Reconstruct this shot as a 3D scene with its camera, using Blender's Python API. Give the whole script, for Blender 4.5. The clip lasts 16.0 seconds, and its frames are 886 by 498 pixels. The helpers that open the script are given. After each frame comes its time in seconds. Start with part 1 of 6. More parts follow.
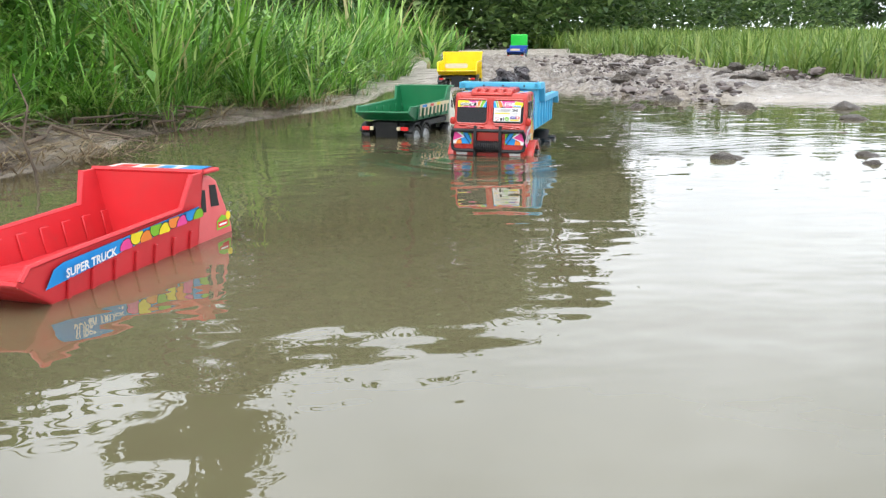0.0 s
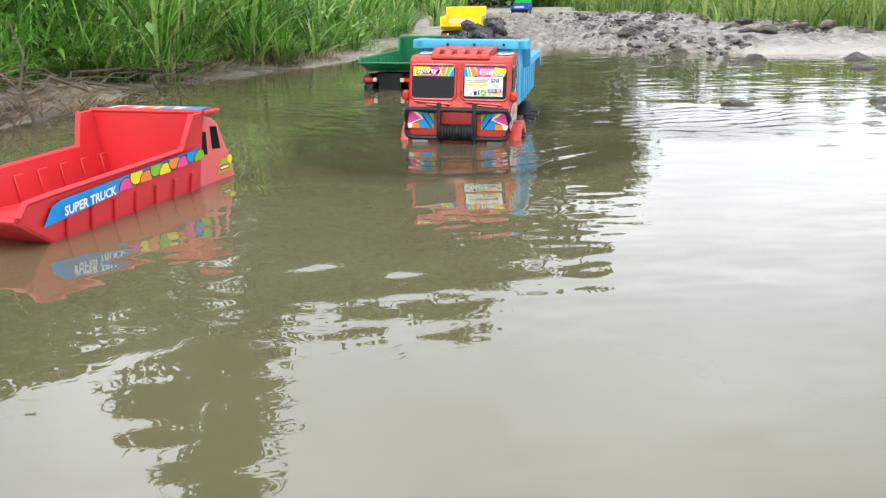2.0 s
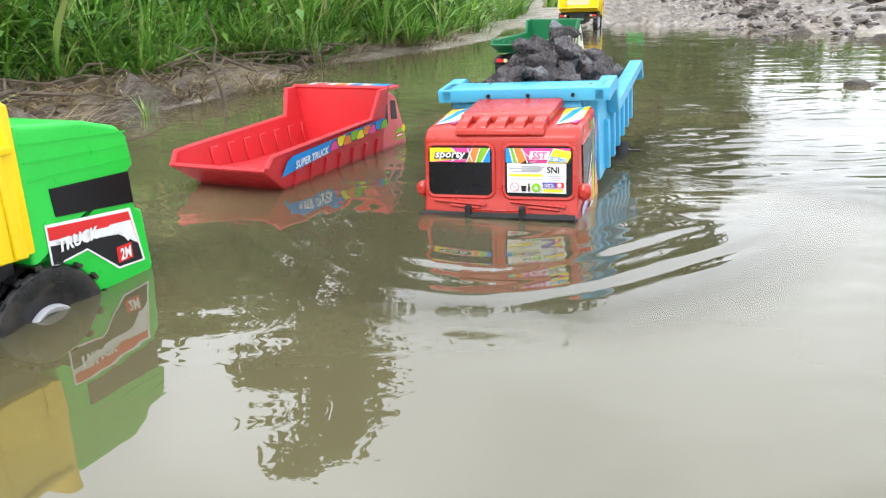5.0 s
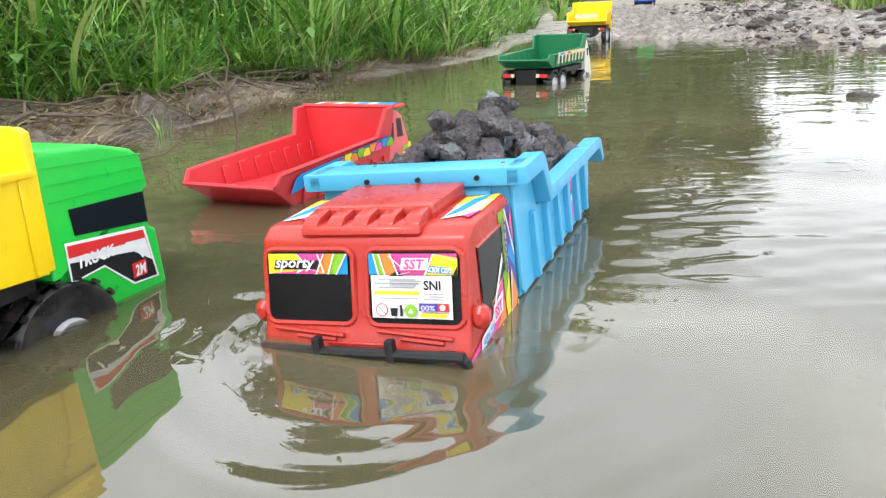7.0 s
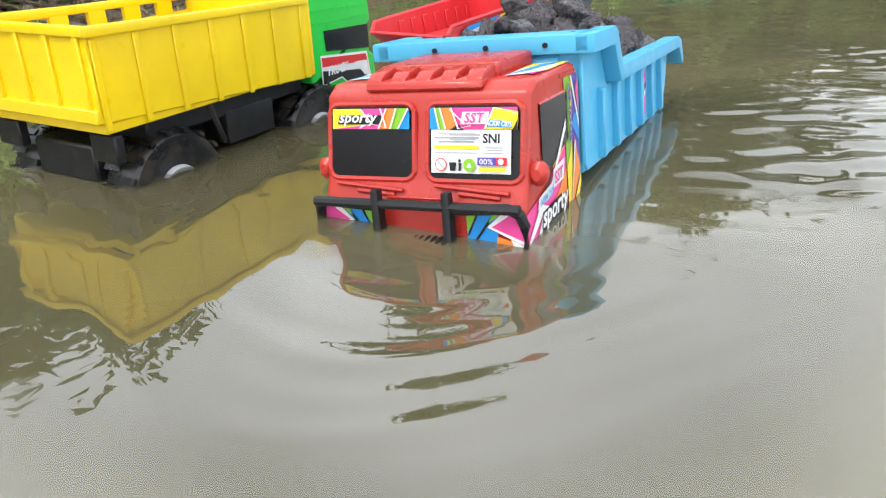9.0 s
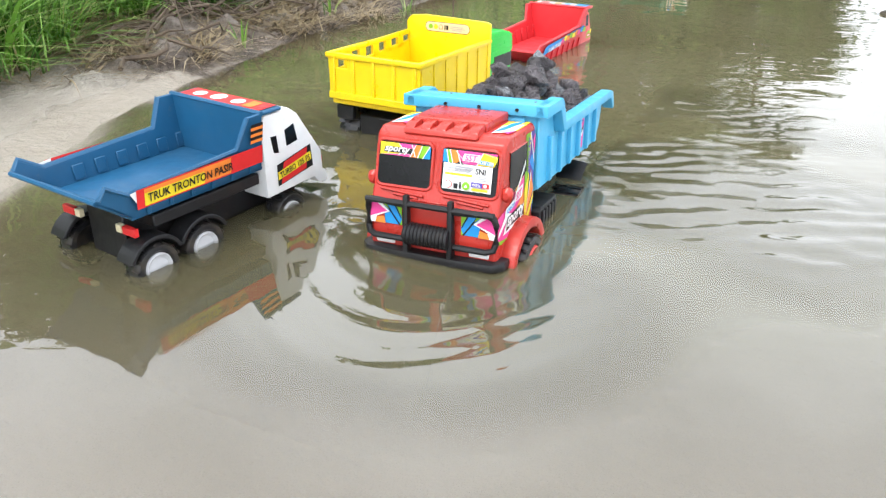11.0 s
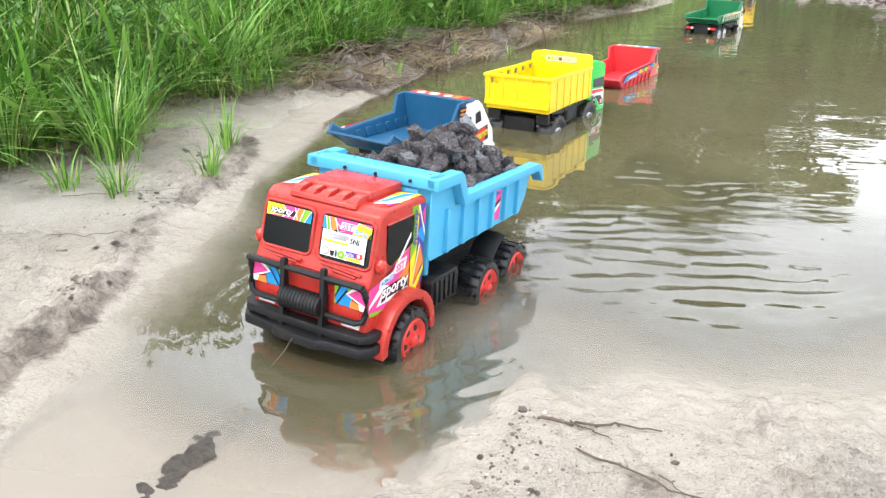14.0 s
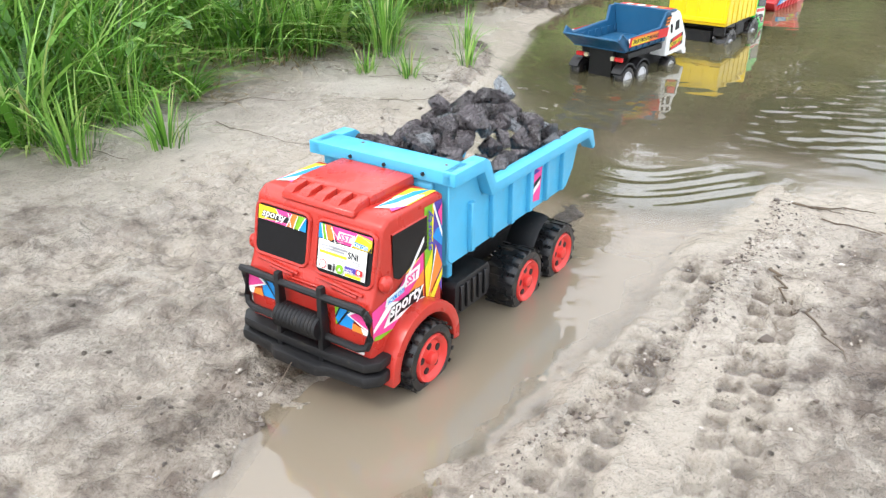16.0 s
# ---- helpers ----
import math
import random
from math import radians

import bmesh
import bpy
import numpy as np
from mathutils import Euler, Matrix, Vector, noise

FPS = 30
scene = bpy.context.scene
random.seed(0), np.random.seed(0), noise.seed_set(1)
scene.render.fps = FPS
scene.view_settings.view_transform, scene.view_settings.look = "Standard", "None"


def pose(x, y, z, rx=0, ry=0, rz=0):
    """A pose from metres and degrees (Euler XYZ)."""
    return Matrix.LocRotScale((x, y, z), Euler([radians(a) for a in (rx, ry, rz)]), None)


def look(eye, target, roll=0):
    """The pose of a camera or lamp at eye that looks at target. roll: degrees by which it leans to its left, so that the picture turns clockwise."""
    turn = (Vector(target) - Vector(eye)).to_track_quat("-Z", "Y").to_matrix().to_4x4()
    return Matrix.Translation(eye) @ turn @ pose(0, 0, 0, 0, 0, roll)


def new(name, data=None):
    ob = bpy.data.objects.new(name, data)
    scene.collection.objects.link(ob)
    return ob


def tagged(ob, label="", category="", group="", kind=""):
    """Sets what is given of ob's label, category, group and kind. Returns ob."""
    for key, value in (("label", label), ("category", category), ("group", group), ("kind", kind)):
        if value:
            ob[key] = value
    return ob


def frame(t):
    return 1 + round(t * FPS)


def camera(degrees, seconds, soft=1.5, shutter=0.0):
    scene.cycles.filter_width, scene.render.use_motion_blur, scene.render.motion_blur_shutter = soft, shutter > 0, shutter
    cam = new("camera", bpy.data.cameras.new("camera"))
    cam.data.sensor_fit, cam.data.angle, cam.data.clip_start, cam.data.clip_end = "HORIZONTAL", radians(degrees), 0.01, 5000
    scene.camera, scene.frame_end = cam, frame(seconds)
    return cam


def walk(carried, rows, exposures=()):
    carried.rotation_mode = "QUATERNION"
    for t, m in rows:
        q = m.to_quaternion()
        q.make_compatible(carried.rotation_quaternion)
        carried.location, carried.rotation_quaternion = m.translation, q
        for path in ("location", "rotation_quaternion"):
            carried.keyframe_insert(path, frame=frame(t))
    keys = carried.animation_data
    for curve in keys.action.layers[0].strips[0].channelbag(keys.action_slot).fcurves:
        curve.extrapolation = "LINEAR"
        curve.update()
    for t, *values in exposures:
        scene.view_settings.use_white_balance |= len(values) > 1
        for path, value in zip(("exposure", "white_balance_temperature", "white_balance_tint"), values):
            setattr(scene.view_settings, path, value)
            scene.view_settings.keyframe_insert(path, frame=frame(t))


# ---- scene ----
cam = camera(58.59, 16.0, soft=1.3)
CAMERA_ROWS = [
    (0, pose(0.2277, -1.1849, 0.2827, 75.76, 0.61, -7.16)),
    (0.5, pose(0.2385, -1.1805, 0.2752, 75.42, 0.89, -7.33)),
    (1, pose(0.2460, -1.1707, 0.2583, 74.61, 1.07, -7.59)),
    (1.5, pose(0.2394, -1.1723, 0.2539, 73.81, 1.09, -7.38)),
    (2, pose(0.2243, -1.1694, 0.2460, 73.10, 0.98, -6.98)),
    (2.5, pose(0.2223, -1.1761, 0.2525, 72.95, 1.26, -6.30)),
    (3, pose(0.2028, -1.1796, 0.2527, 72.85, 1.28, -5.28)),
    (3.5, pose(0.1749, -1.2113, 0.2574, 72.39, 1.29, -3.74)),
    (4, pose(0.1467, -1.2775, 0.2557, 71.90, 1.42, -2.06)),
    (6.3, pose(0.1245, -1.4123, 0.2824, 72.36, 1.90, 1.58)),
    (6.5, pose(0.1328, -1.4089, 0.2829, 72.63, 1.99, 1.48)),
    (7, pose(0.1441, -1.4076, 0.2766, 72.92, 2.48, 1.21)),
    (7.5, pose(0.1224, -1.4269, 0.2618, 72.30, 2.71, 1.75)),
    (8, pose(0.0715, -1.5009, 0.2547, 71.17, 2.51, 4.32)),
    (8.5, pose(0.0679, -1.5883, 0.2567, 70.43, 2.51, 7.08)),
    (9, pose(0.0932, -1.7072, 0.2625, 65.98, 2.08, 9.03)),
    (9.5, pose(0.1063, -1.8569, 0.2859, 62.70, 2.43, 8.15)),
    (10, pose(-0.0154, -2.0933, 0.4027, 62.44, 1.11, 7.05)),
    (12.3, pose(-0.2233, -2.8805, 0.5340, 66.62, -1.16, 6.27)),
    (12.5, pose(-0.2419, -2.9398, 0.5353, 66.86, -0.98, 6.47)),
    (13, pose(-0.2306, -3.0927, 0.5614, 67.22, -0.39, 7.15)),
    (13.5, pose(-0.2479, -3.2054, 0.5760, 67.63, -0.20, 8.36)),
    (14, pose(-0.2627, -3.2958, 0.5778, 67.48, -0.09, 10.02)),
    (14.5, pose(-0.2826, -3.3936, 0.5968, 67.17, -0.45, 11.53)),
    (15, pose(-0.3292, -3.4872, 0.5811, 66.35, -0.22, 12.77)),
    (15.5, pose(-0.4128, -3.6753, 0.5748, 65.09, 0.03, 13.53)),
    (16, pose(-0.5479, -3.9470, 0.5995, 63.38, 0.14, 15.52)),
]
TRUCK_ROWS = [
    (0, pose(0.6202, 0.9395, -0.0850, -0.06, -0.69, 157.78)),
    (0.5, pose(0.5678, 0.8005, -0.0940, -2.63, -0.93, 160.45)),
    (1, pose(0.5284, 0.6914, -0.0983, -1.43, -0.51, 160.97)),
    (1.5, pose(0.4833, 0.5360, -0.0990, -3.02, -2.75, 162.04)),
    (2, pose(0.4382, 0.3565, -0.0899, -0.73, -1.02, 162.37)),
    (2.5, pose(0.3887, 0.1959, -0.0966, -0.60, -1.28, 161.32)),
    (3, pose(0.3208, 0.0186, -0.1090, -2.67, 0.03, 160.92)),
    (3.5, pose(0.2674, -0.1298, -0.1350, -7.10, -2.84, 160.32)),
    (4, pose(0.2492, -0.2069, -0.1375, -6.78, -1.41, 160.95)),
    (6.3, pose(0.1051, -0.6639, -0.1558, -2.25, 3.86, 161.39)),
    (6.5, pose(0.0917, -0.6954, -0.1527, -0.35, 3.39, 161.66)),
    (7, pose(0.0683, -0.7696, -0.1495, -0.94, 3.95, 160.97)),
    (7.5, pose(0.0451, -0.8339, -0.1418, -0.69, 3.82, 161.30)),
    (8, pose(0.0235, -0.9017, -0.1339, 0.96, 4.89, 161.56)),
    (8.5, pose(-0.0091, -0.9731, -0.1335, 1.79, 4.83, 162.18)),
    (9, pose(-0.0181, -1.0717, -0.1295, 3.00, 5.03, 162.99)),
    (9.5, pose(-0.0400, -1.1587, -0.1162, 1.68, 3.18, 161.92)),
    (10, pose(-0.1188, -1.2702, -0.1039, 3.73, 3.55, 160.63)),
    (12.3, pose(-0.4155, -1.7631, -0.0551, 3.21, 0.23, 162.44)),
    (12.5, pose(-0.4397, -1.8232, -0.0578, 3.59, 0.82, 162.08)),
    (13, pose(-0.5025, -2.0250, -0.0412, 4.15, -0.86, 162.41)),
    (13.5, pose(-0.5614, -2.1908, -0.0315, 3.22, -1.66, 161.88)),
    (14, pose(-0.6181, -2.3316, -0.0217, 4.44, -1.89, 160.97)),
    (14.5, pose(-0.6560, -2.4309, -0.0167, 3.02, -0.66, 160.65)),
    (15, pose(-0.7401, -2.6658, -0.0105, 1.09, 0.50, 160.31)),
    (15.5, pose(-0.8666, -3.0517, -0.0140, 0.04, -0.02, 162.15)),
    (16, pose(-0.9193, -3.1744, -0.0149, 0.80, 0.07, 161.54)),
]
walk(cam, CAMERA_ROWS, [(0, 0.22), (3, 0.28), (4, 0.34), (7, 0.36), (9, 0.26), (10, 0.38), (13, 0.62), (15, 0.60), (16, 0.52)])

# ---- daylight: bright overcast sky and a very soft sun ----
SUN_ELEVATION, SUN_TURN = 58, 215
world = bpy.data.worlds.new("overcast_sky")
scene.world = world
world.use_nodes = True
wn, wl = world.node_tree.nodes, world.node_tree.links
sky = wn.new("ShaderNodeTexSky")
sky.sky_type, sky.sun_disc = "NISHITA", False
sky.sun_elevation, sky.sun_rotation = radians(SUN_ELEVATION), radians(SUN_TURN)
coords = wn.new("ShaderNodeTexCoord")
clouds = wn.new("ShaderNodeTexNoise")
clouds.inputs["Scale"].default_value, clouds.inputs["Detail"].default_value = 2.2, 5
cloud_ramp = wn.new("ShaderNodeValToRGB")
cloud_ramp.color_ramp.elements[0].position, cloud_ramp.color_ramp.elements[0].color = 0.30, (10.3, 11.0, 12.3, 1)
cloud_ramp.color_ramp.elements[1].position, cloud_ramp.color_ramp.elements[1].color = 0.68, (18.6, 19.4, 20.8, 1)
cover = wn.new("ShaderNodeMix")
cover.data_type, cover.inputs["Factor"].default_value = "RGBA", 0.9
wl.new(coords.outputs["Generated"], clouds.inputs["Vector"])
wl.new(clouds.outputs["Fac"], cloud_ramp.inputs["Fac"])
wl.new(sky.outputs["Color"], cover.inputs["A"])
wl.new(cloud_ramp.outputs["Color"], cover.inputs["B"])
wl.new(cover.outputs["Result"], wn["Background"].inputs["Color"])
wn["Background"].inputs["Strength"].default_value = 0.12
sun = new("sun", bpy.data.lights.new("sun", "SUN"))
sun.data.energy, sun.data.angle, sun.data.color = 1.5, radians(18), (1.0, 0.97, 0.92)
turn, rise = radians(SUN_TURN), radians(SUN_ELEVATION)
sun.matrix_world = look((0, 0, 20), (-20 * math.sin(turn) * math.cos(rise), -20 * math.cos(turn) * math.cos(rise), 20 - 20 * math.sin(rise)))


# ---- materials ----
class Nodes:
    """A small helper round a material's node tree."""

    def __init__(self, name):
        self.material = bpy.data.materials.new(name)
        self.material.use_nodes = True
        self.tree = self.material.node_tree
        self.shader = self.tree.nodes["Principled BSDF"]
        self.place = self.add("ShaderNodeTexCoord").outputs["Object"]

    def add(self, kind, **values):
        node = self.tree.nodes.new(kind)
        for key, value in values.items():
            node.inputs[key].default_value = value
        return node

    def link(self, a, b):
        self.tree.links.new(a, b)

    def noise(self, scale, detail=4.0, rough=0.55, vector=None):
        node = self.add("ShaderNodeTexNoise", Scale=scale, Detail=detail, Roughness=rough)
        self.link(vector or self.place, node.inputs["Vector"])
        return node.outputs["Fac"]

    def ramp(self, value, stops):
        node = self.add("ShaderNodeValToRGB")
        line = node.color_ramp
        while len(line.elements) < len(stops):
            line.elements.new(0.5)
        for element, (at, colour) in zip(line.elements, stops):
            element.position = at
            element.color = (*colour, 1) if len(colour) == 3 else colour
        self.link(value, node.inputs["Fac"])
        return node.outputs["Color"]

    def mix(self, factor, a, b):
        node = self.add("ShaderNodeMix")
        node.data_type = "RGBA"
        for key, value in (("Factor", factor), ("A", a), ("B", b)):
            if isinstance(value, (int, float)):
                node.inputs[key].default_value = value
            elif isinstance(value, tuple):
                node.inputs[key].default_value = (*value, 1)
            else:
                self.link(value, node.inputs[key])
        return node.outputs["Result"]

    def bump(self, value, strength, distance, after=None):
        node = self.add("ShaderNodeBump", Strength=strength, Distance=distance)
        self.link(value, node.inputs["Height"])
        if after:
            self.link(after, node.inputs["Normal"])
        return node.outputs["Normal"]


def grey(v):
    return (v, v, v)


def plastic(name, colour, rough=0.36, dirt=0.35, dirt_colour=(0.20, 0.15, 0.10)):
    """Moulded toy plastic with scuffs and a thin film of dried mud."""
    n = Nodes(name)
    fade = n.ramp(n.noise(14, 3), [(0.3, tuple(c * 0.86 for c in colour)), (0.75, colour)])
    spots = n.ramp(n.noise(70, 6, 0.7), [(0.60, grey(0)), (0.74, grey(dirt))])
    smear = n.ramp(n.noise(9, 5, 0.65), [(0.50, grey(0)), (0.85, grey(dirt * 0.5))])
    both = n.mix(spots, smear, grey(1))
    n.link(n.mix(both, fade, dirt_colour), n.shader.inputs["Base Color"])
    n.link(n.ramp(n.noise(40, 4), [(0.3, grey(rough - 0.08)), (0.8, grey(rough + 0.16))]), n.shader.inputs["Roughness"])
    n.link(n.bump(n.noise(190, 3), 0.12, 0.0006), n.shader.inputs["Normal"])
    n.shader.inputs["Specular IOR Level"].default_value = 0.45
    return n.material


def plain(name, colour, rough=0.45):
    n = Nodes(name)
    n.link(n.ramp(n.noise(60, 4), [(0.3, tuple(c * 0.88 for c in colour)), (0.7, colour)]), n.shader.inputs["Base Color"])
    n.shader.inputs["Roughness"].default_value = rough
    n.shader.inputs["Specular IOR Level"].default_value = 0.28
    return n.material


RED = plastic("red_plastic", (0.48, 0.034, 0.023), 0.30)
SKY_BLUE = plastic("sky_blue_plastic", (0.075, 0.43, 0.68), dirt=0.22)
BLACK = plastic("black_plastic", (0.007, 0.007, 0.008), 0.46, 0.18)
WHEEL_RED = plastic("wheel_red_plastic", (0.70, 0.05, 0.04), dirt=0.3)
BED_RED = plastic("bed_red_plastic", (0.64, 0.032, 0.040), dirt=0.22)
CAB_PINK = plastic("faded_red_plastic", (0.70, 0.12, 0.12), 0.42, 0.2)
YELLOW = plastic("yellow_plastic", (0.90, 0.63, 0.004), 0.34, 0.10)
LEAF_GREEN = plastic("bright_green_plastic", (0.015, 0.55, 0.05), 0.32, 0.10)
DARK_GREEN = plastic("dark_green_plastic", (0.008, 0.17, 0.062), 0.4, 0.2)
NAVY = plastic("navy_blue_plastic", (0.012, 0.095, 0.20), 0.38, 0.2)
WHITE = plastic("white_plastic", (0.80, 0.80, 0.78), 0.38, 0.15)
CREAM = plastic("cream_plastic", (0.70, 0.68, 0.56), 0.4, 0.15)
ROYAL = plastic("royal_blue_plastic", (0.02, 0.09, 0.42), 0.4, 0.15)
CHROME = plain("grey_hub", (0.55, 0.55, 0.56), 0.35)
GLASS = plain("dark_window", (0.008, 0.008, 0.009), 0.22)
INK_WHITE = plain("sticker_white", (0.82, 0.82, 0.80), 0.35)
INK_BLACK = plain("sticker_black", (0.015, 0.015, 0.016), 0.35)
INK_PINK = plain("sticker_pink", (0.80, 0.07, 0.30), 0.35)
INK_YELLOW = plain("sticker_yellow", (0.85, 0.66, 0.03), 0.35)
INK_BLUE = plain("sticker_blue", (0.02, 0.27, 0.66), 0.35)
INK_GREEN = plain("sticker_green", (0.22, 0.48, 0.03), 0.35)
INK_ORANGE = plain("sticker_orange", (0.85, 0.24, 0.04), 0.35)
INK_RED = plain("sticker_red", (0.68, 0.03, 0.03), 0.35)
INK_GREY = plain("sticker_grey", (0.38, 0.38, 0.40), 0.4)
INK_VIOLET = plain("sticker_violet", (0.09, 0.06, 0.35), 0.35)
INK_CREAM = plain("sticker_cream", (0.72, 0.62, 0.40), 0.35)


def tyre_material():
    n = Nodes("muddy_tyre")
    mud = n.ramp(n.noise(28, 5, 0.65), [(0.50, grey(0)), (0.74, grey(0.6))])
    n.link(n.mix(mud, (0.010, 0.010, 0.011), (0.11, 0.085, 0.06)), n.shader.inputs["Base Color"])
    n.link(n.ramp(n.noise(30, 4), [(0.3, grey(0.20)), (0.8, grey(0.5))]), n.shader.inputs["Roughness"])
    n.link(n.bump(n.noise(120, 4), 0.4, 0.001), n.shader.inputs["Normal"])
    return n.material


TYRE = tyre_material()


def rock_material():
    n = Nodes("wet_dark_rock")
    random_value = n.add("ShaderNodeObjectInfo").outputs["Random"]
    tone = n.ramp(random_value, [(0.0, (0.030, 0.023, 0.025)), (0.35, (0.062, 0.047, 0.051)), (0.7, (0.105, 0.086, 0.092)), (0.86, (0.17, 0.175, 0.185)), (0.96, (0.29, 0.32, 0.345))])
    dust = n.ramp(n.noise(2.2, 8, 0.75), [(0.42, grey(0)), (0.68, grey(0.65))])
    n.link(n.mix(dust, tone, (0.30, 0.28, 0.285)), n.shader.inputs["Base Color"])
    n.link(n.ramp(n.noise(2.0, 5), [(0.35, grey(0.14)), (0.7, grey(0.55))]), n.shader.inputs["Roughness"])
    fine = n.bump(n.noise(9, 6, 0.75), 0.9, 0.16)
    n.link(n.bump(n.noise(2.6, 3), 0.8, 0.30, fine), n.shader.inputs["Normal"])
    return n.material


ROCK = rock_material()


def ground_material():
    """Pale wet sand, with brown mud where clods lie, painted-in shade in tread pits and a dark damp rim at the water.
    """
    n = Nodes("wet_sand_and_mud")
    attribute = n.add("ShaderNodeAttribute")
    attribute.attribute_name = "mud"
    damp = n.add("ShaderNodeAttribute")
    damp.attribute_name = "damp"
    sand = n.ramp(n.noise(3.5, 6, 0.6), [(0.30, (0.33, 0.29, 0.24)), (0.48, (0.45, 0.402, 0.340)), (0.62, (0.53, 0.483, 0.418)), (0.8, (0.60, 0.56, 0.495))])
    grains = n.ramp(n.noise(260, 3, 0.6), [(0.34, (0.16, 0.12, 0.09)), (0.45, (1, 1, 1)), (1.0, (1, 1, 1))])
    multiply = n.add("ShaderNodeMix")
    multiply.data_type, multiply.blend_type = "RGBA", "MULTIPLY"
    multiply.inputs["Factor"].default_value = 0.6
    n.link(sand, multiply.inputs["A"])
    n.link(grains, multiply.inputs["B"])
    mud = n.ramp(n.noise(11, 6, 0.65), [(0.3, (0.058, 0.043, 0.034)), (0.50, (0.150, 0.118, 0.092)), (0.72, (0.34, 0.29, 0.24))])
    edge = n.noise(18, 6, 0.7)
    muddy = n.add("ShaderNodeMath")
    muddy.operation = "ADD"
    n.link(attribute.outputs["Fac"], muddy.inputs[0])
    n.link(edge, muddy.inputs[1])
    mask = n.ramp(muddy.outputs["Value"], [(0.74, grey(0)), (0.98, grey(1))])
    wet = n.mix(n.ramp(damp.outputs["Fac"], [(0, grey(0)), (1, grey(0.75))]), multiply.outputs["Result"], (0.385, 0.336, 0.272))
    n.link(n.mix(mask, wet, mud), n.shader.inputs["Base Color"])
    dull = n.ramp(n.noise(4.5, 5), [(0.38, grey(0.22)), (0.62, grey(0.62))])
    n.link(n.mix(damp.outputs["Fac"], dull, grey(0.13)), n.shader.inputs["Roughness"])
    smooth = n.ramp(damp.outputs["Fac"], [(0.15, grey(1)), (0.9, grey(0.65))])
    fine = n.add("ShaderNodeBump", Distance=0.005)
    n.link(smooth, fine.inputs["Strength"])
    n.link(n.noise(170, 5, 0.7), fine.inputs["Height"])
    coarse = n.add("ShaderNodeBump", Distance=0.030)
    n.link(smooth, coarse.inputs["Strength"])
    n.link(n.noise(28, 6, 0.7), coarse.inputs["Height"])
    n.link(n.bump(n.noise(75, 4, 0.65), 0.7, 0.010, fine.outputs["Normal"]), coarse.inputs["Normal"])
    n.link(coarse.outputs["Normal"], n.shader.inputs["Normal"])
    return n.material


GROUND = ground_material()


def water_material(name, strength):
    """Murky pond water: silt hides what lies deep, and the surface mirrors by Fresnel."""
    n = Nodes(name)
    n.tree.nodes.remove(n.shader)
    depth = n.add("ShaderNodeAttribute")
    depth.attribute_name = "silt"
    silt_colour = n.ramp(n.noise(1.6, 4), [(0.3, (0.104, 0.092, 0.047)), (0.75, (0.140, 0.127, 0.072))])
    clay = n.add("ShaderNodeAttribute")
    clay.attribute_name = "clay"
    silt = n.add("ShaderNodeBsdfDiffuse")
    n.link(n.mix(clay.outputs["Fac"], silt_colour, (0.30, 0.248, 0.182)), silt.inputs["Color"])
    clear = n.add("ShaderNodeBsdfTransparent")
    n.link(n.ramp(depth.outputs["Fac"], [(0.05, (1, 1, 1)), (0.35, (0.94, 0.88, 0.77))]), clear.inputs["Color"])
    body = n.add("ShaderNodeMixShader")
    n.link(depth.outputs["Fac"], body.inputs["Fac"])
    n.link(clear.outputs["BSDF"], body.inputs[1])
    n.link(silt.outputs["BSDF"], body.inputs[2])
    stretch = n.add("ShaderNodeMapping")
    stretch.inputs["Scale"].default_value = (0.75, 1.25, 1.0)
    n.link(n.place, stretch.inputs["Vector"])
    calm = n.ramp(n.noise(1.3, 3), [(0.38, grey(0.15)), (0.72, grey(1))])
    small = n.noise(17, 1.0, 0.40, stretch.outputs["Vector"])
    patch = n.add("ShaderNodeMath")
    patch.operation = "MULTIPLY"
    n.link(calm, patch.inputs[0])
    n.link(small, patch.inputs[1])
    waves = n.bump(n.noise(5.5, 1.0, 0.4, stretch.outputs["Vector"]), 1.0, 0.0026 * strength)
    waves = n.bump(patch.outputs["Value"], 1.0, 0.0021 * strength, waves)
    gloss = n.add("ShaderNodeBsdfGlossy", Roughness=0.006, Color=(0.98, 0.98, 0.98, 1))
    fresnel = n.add("ShaderNodeFresnel", IOR=1.95)
    n.link(waves, gloss.inputs["Normal"])
    n.link(waves, fresnel.inputs["Normal"])
    # a film a few millimetres deep is broken up by the sand grains
    film = n.add("ShaderNodeMath")
    film.operation = "MULTIPLY"
    n.link(fresnel.outputs["Fac"], film.inputs[0])
    n.link(n.ramp(depth.outputs["Fac"], [(0.04, grey(0.25)), (0.20, grey(1))]), film.inputs[1])
    stirred = n.add("ShaderNodeMath")
    stirred.operation = "MULTIPLY"
    n.link(film.outputs["Value"], stirred.inputs[0])
    n.link(n.ramp(clay.outputs["Fac"], [(0.0, grey(1)), (1.0, grey(0.65))]), stirred.inputs[1])
    top = n.add("ShaderNodeMixShader")
    n.link(stirred.outputs["Value"], top.inputs["Fac"])
    n.link(body.outputs["Shader"], top.inputs[1])
    n.link(gloss.outputs["BSDF"], top.inputs[2])
    n.link(top.outputs["Shader"], n.tree.nodes["Material Output"].inputs["Surface"])
    return n.material


WATER = water_material("murky_water", 1.0)


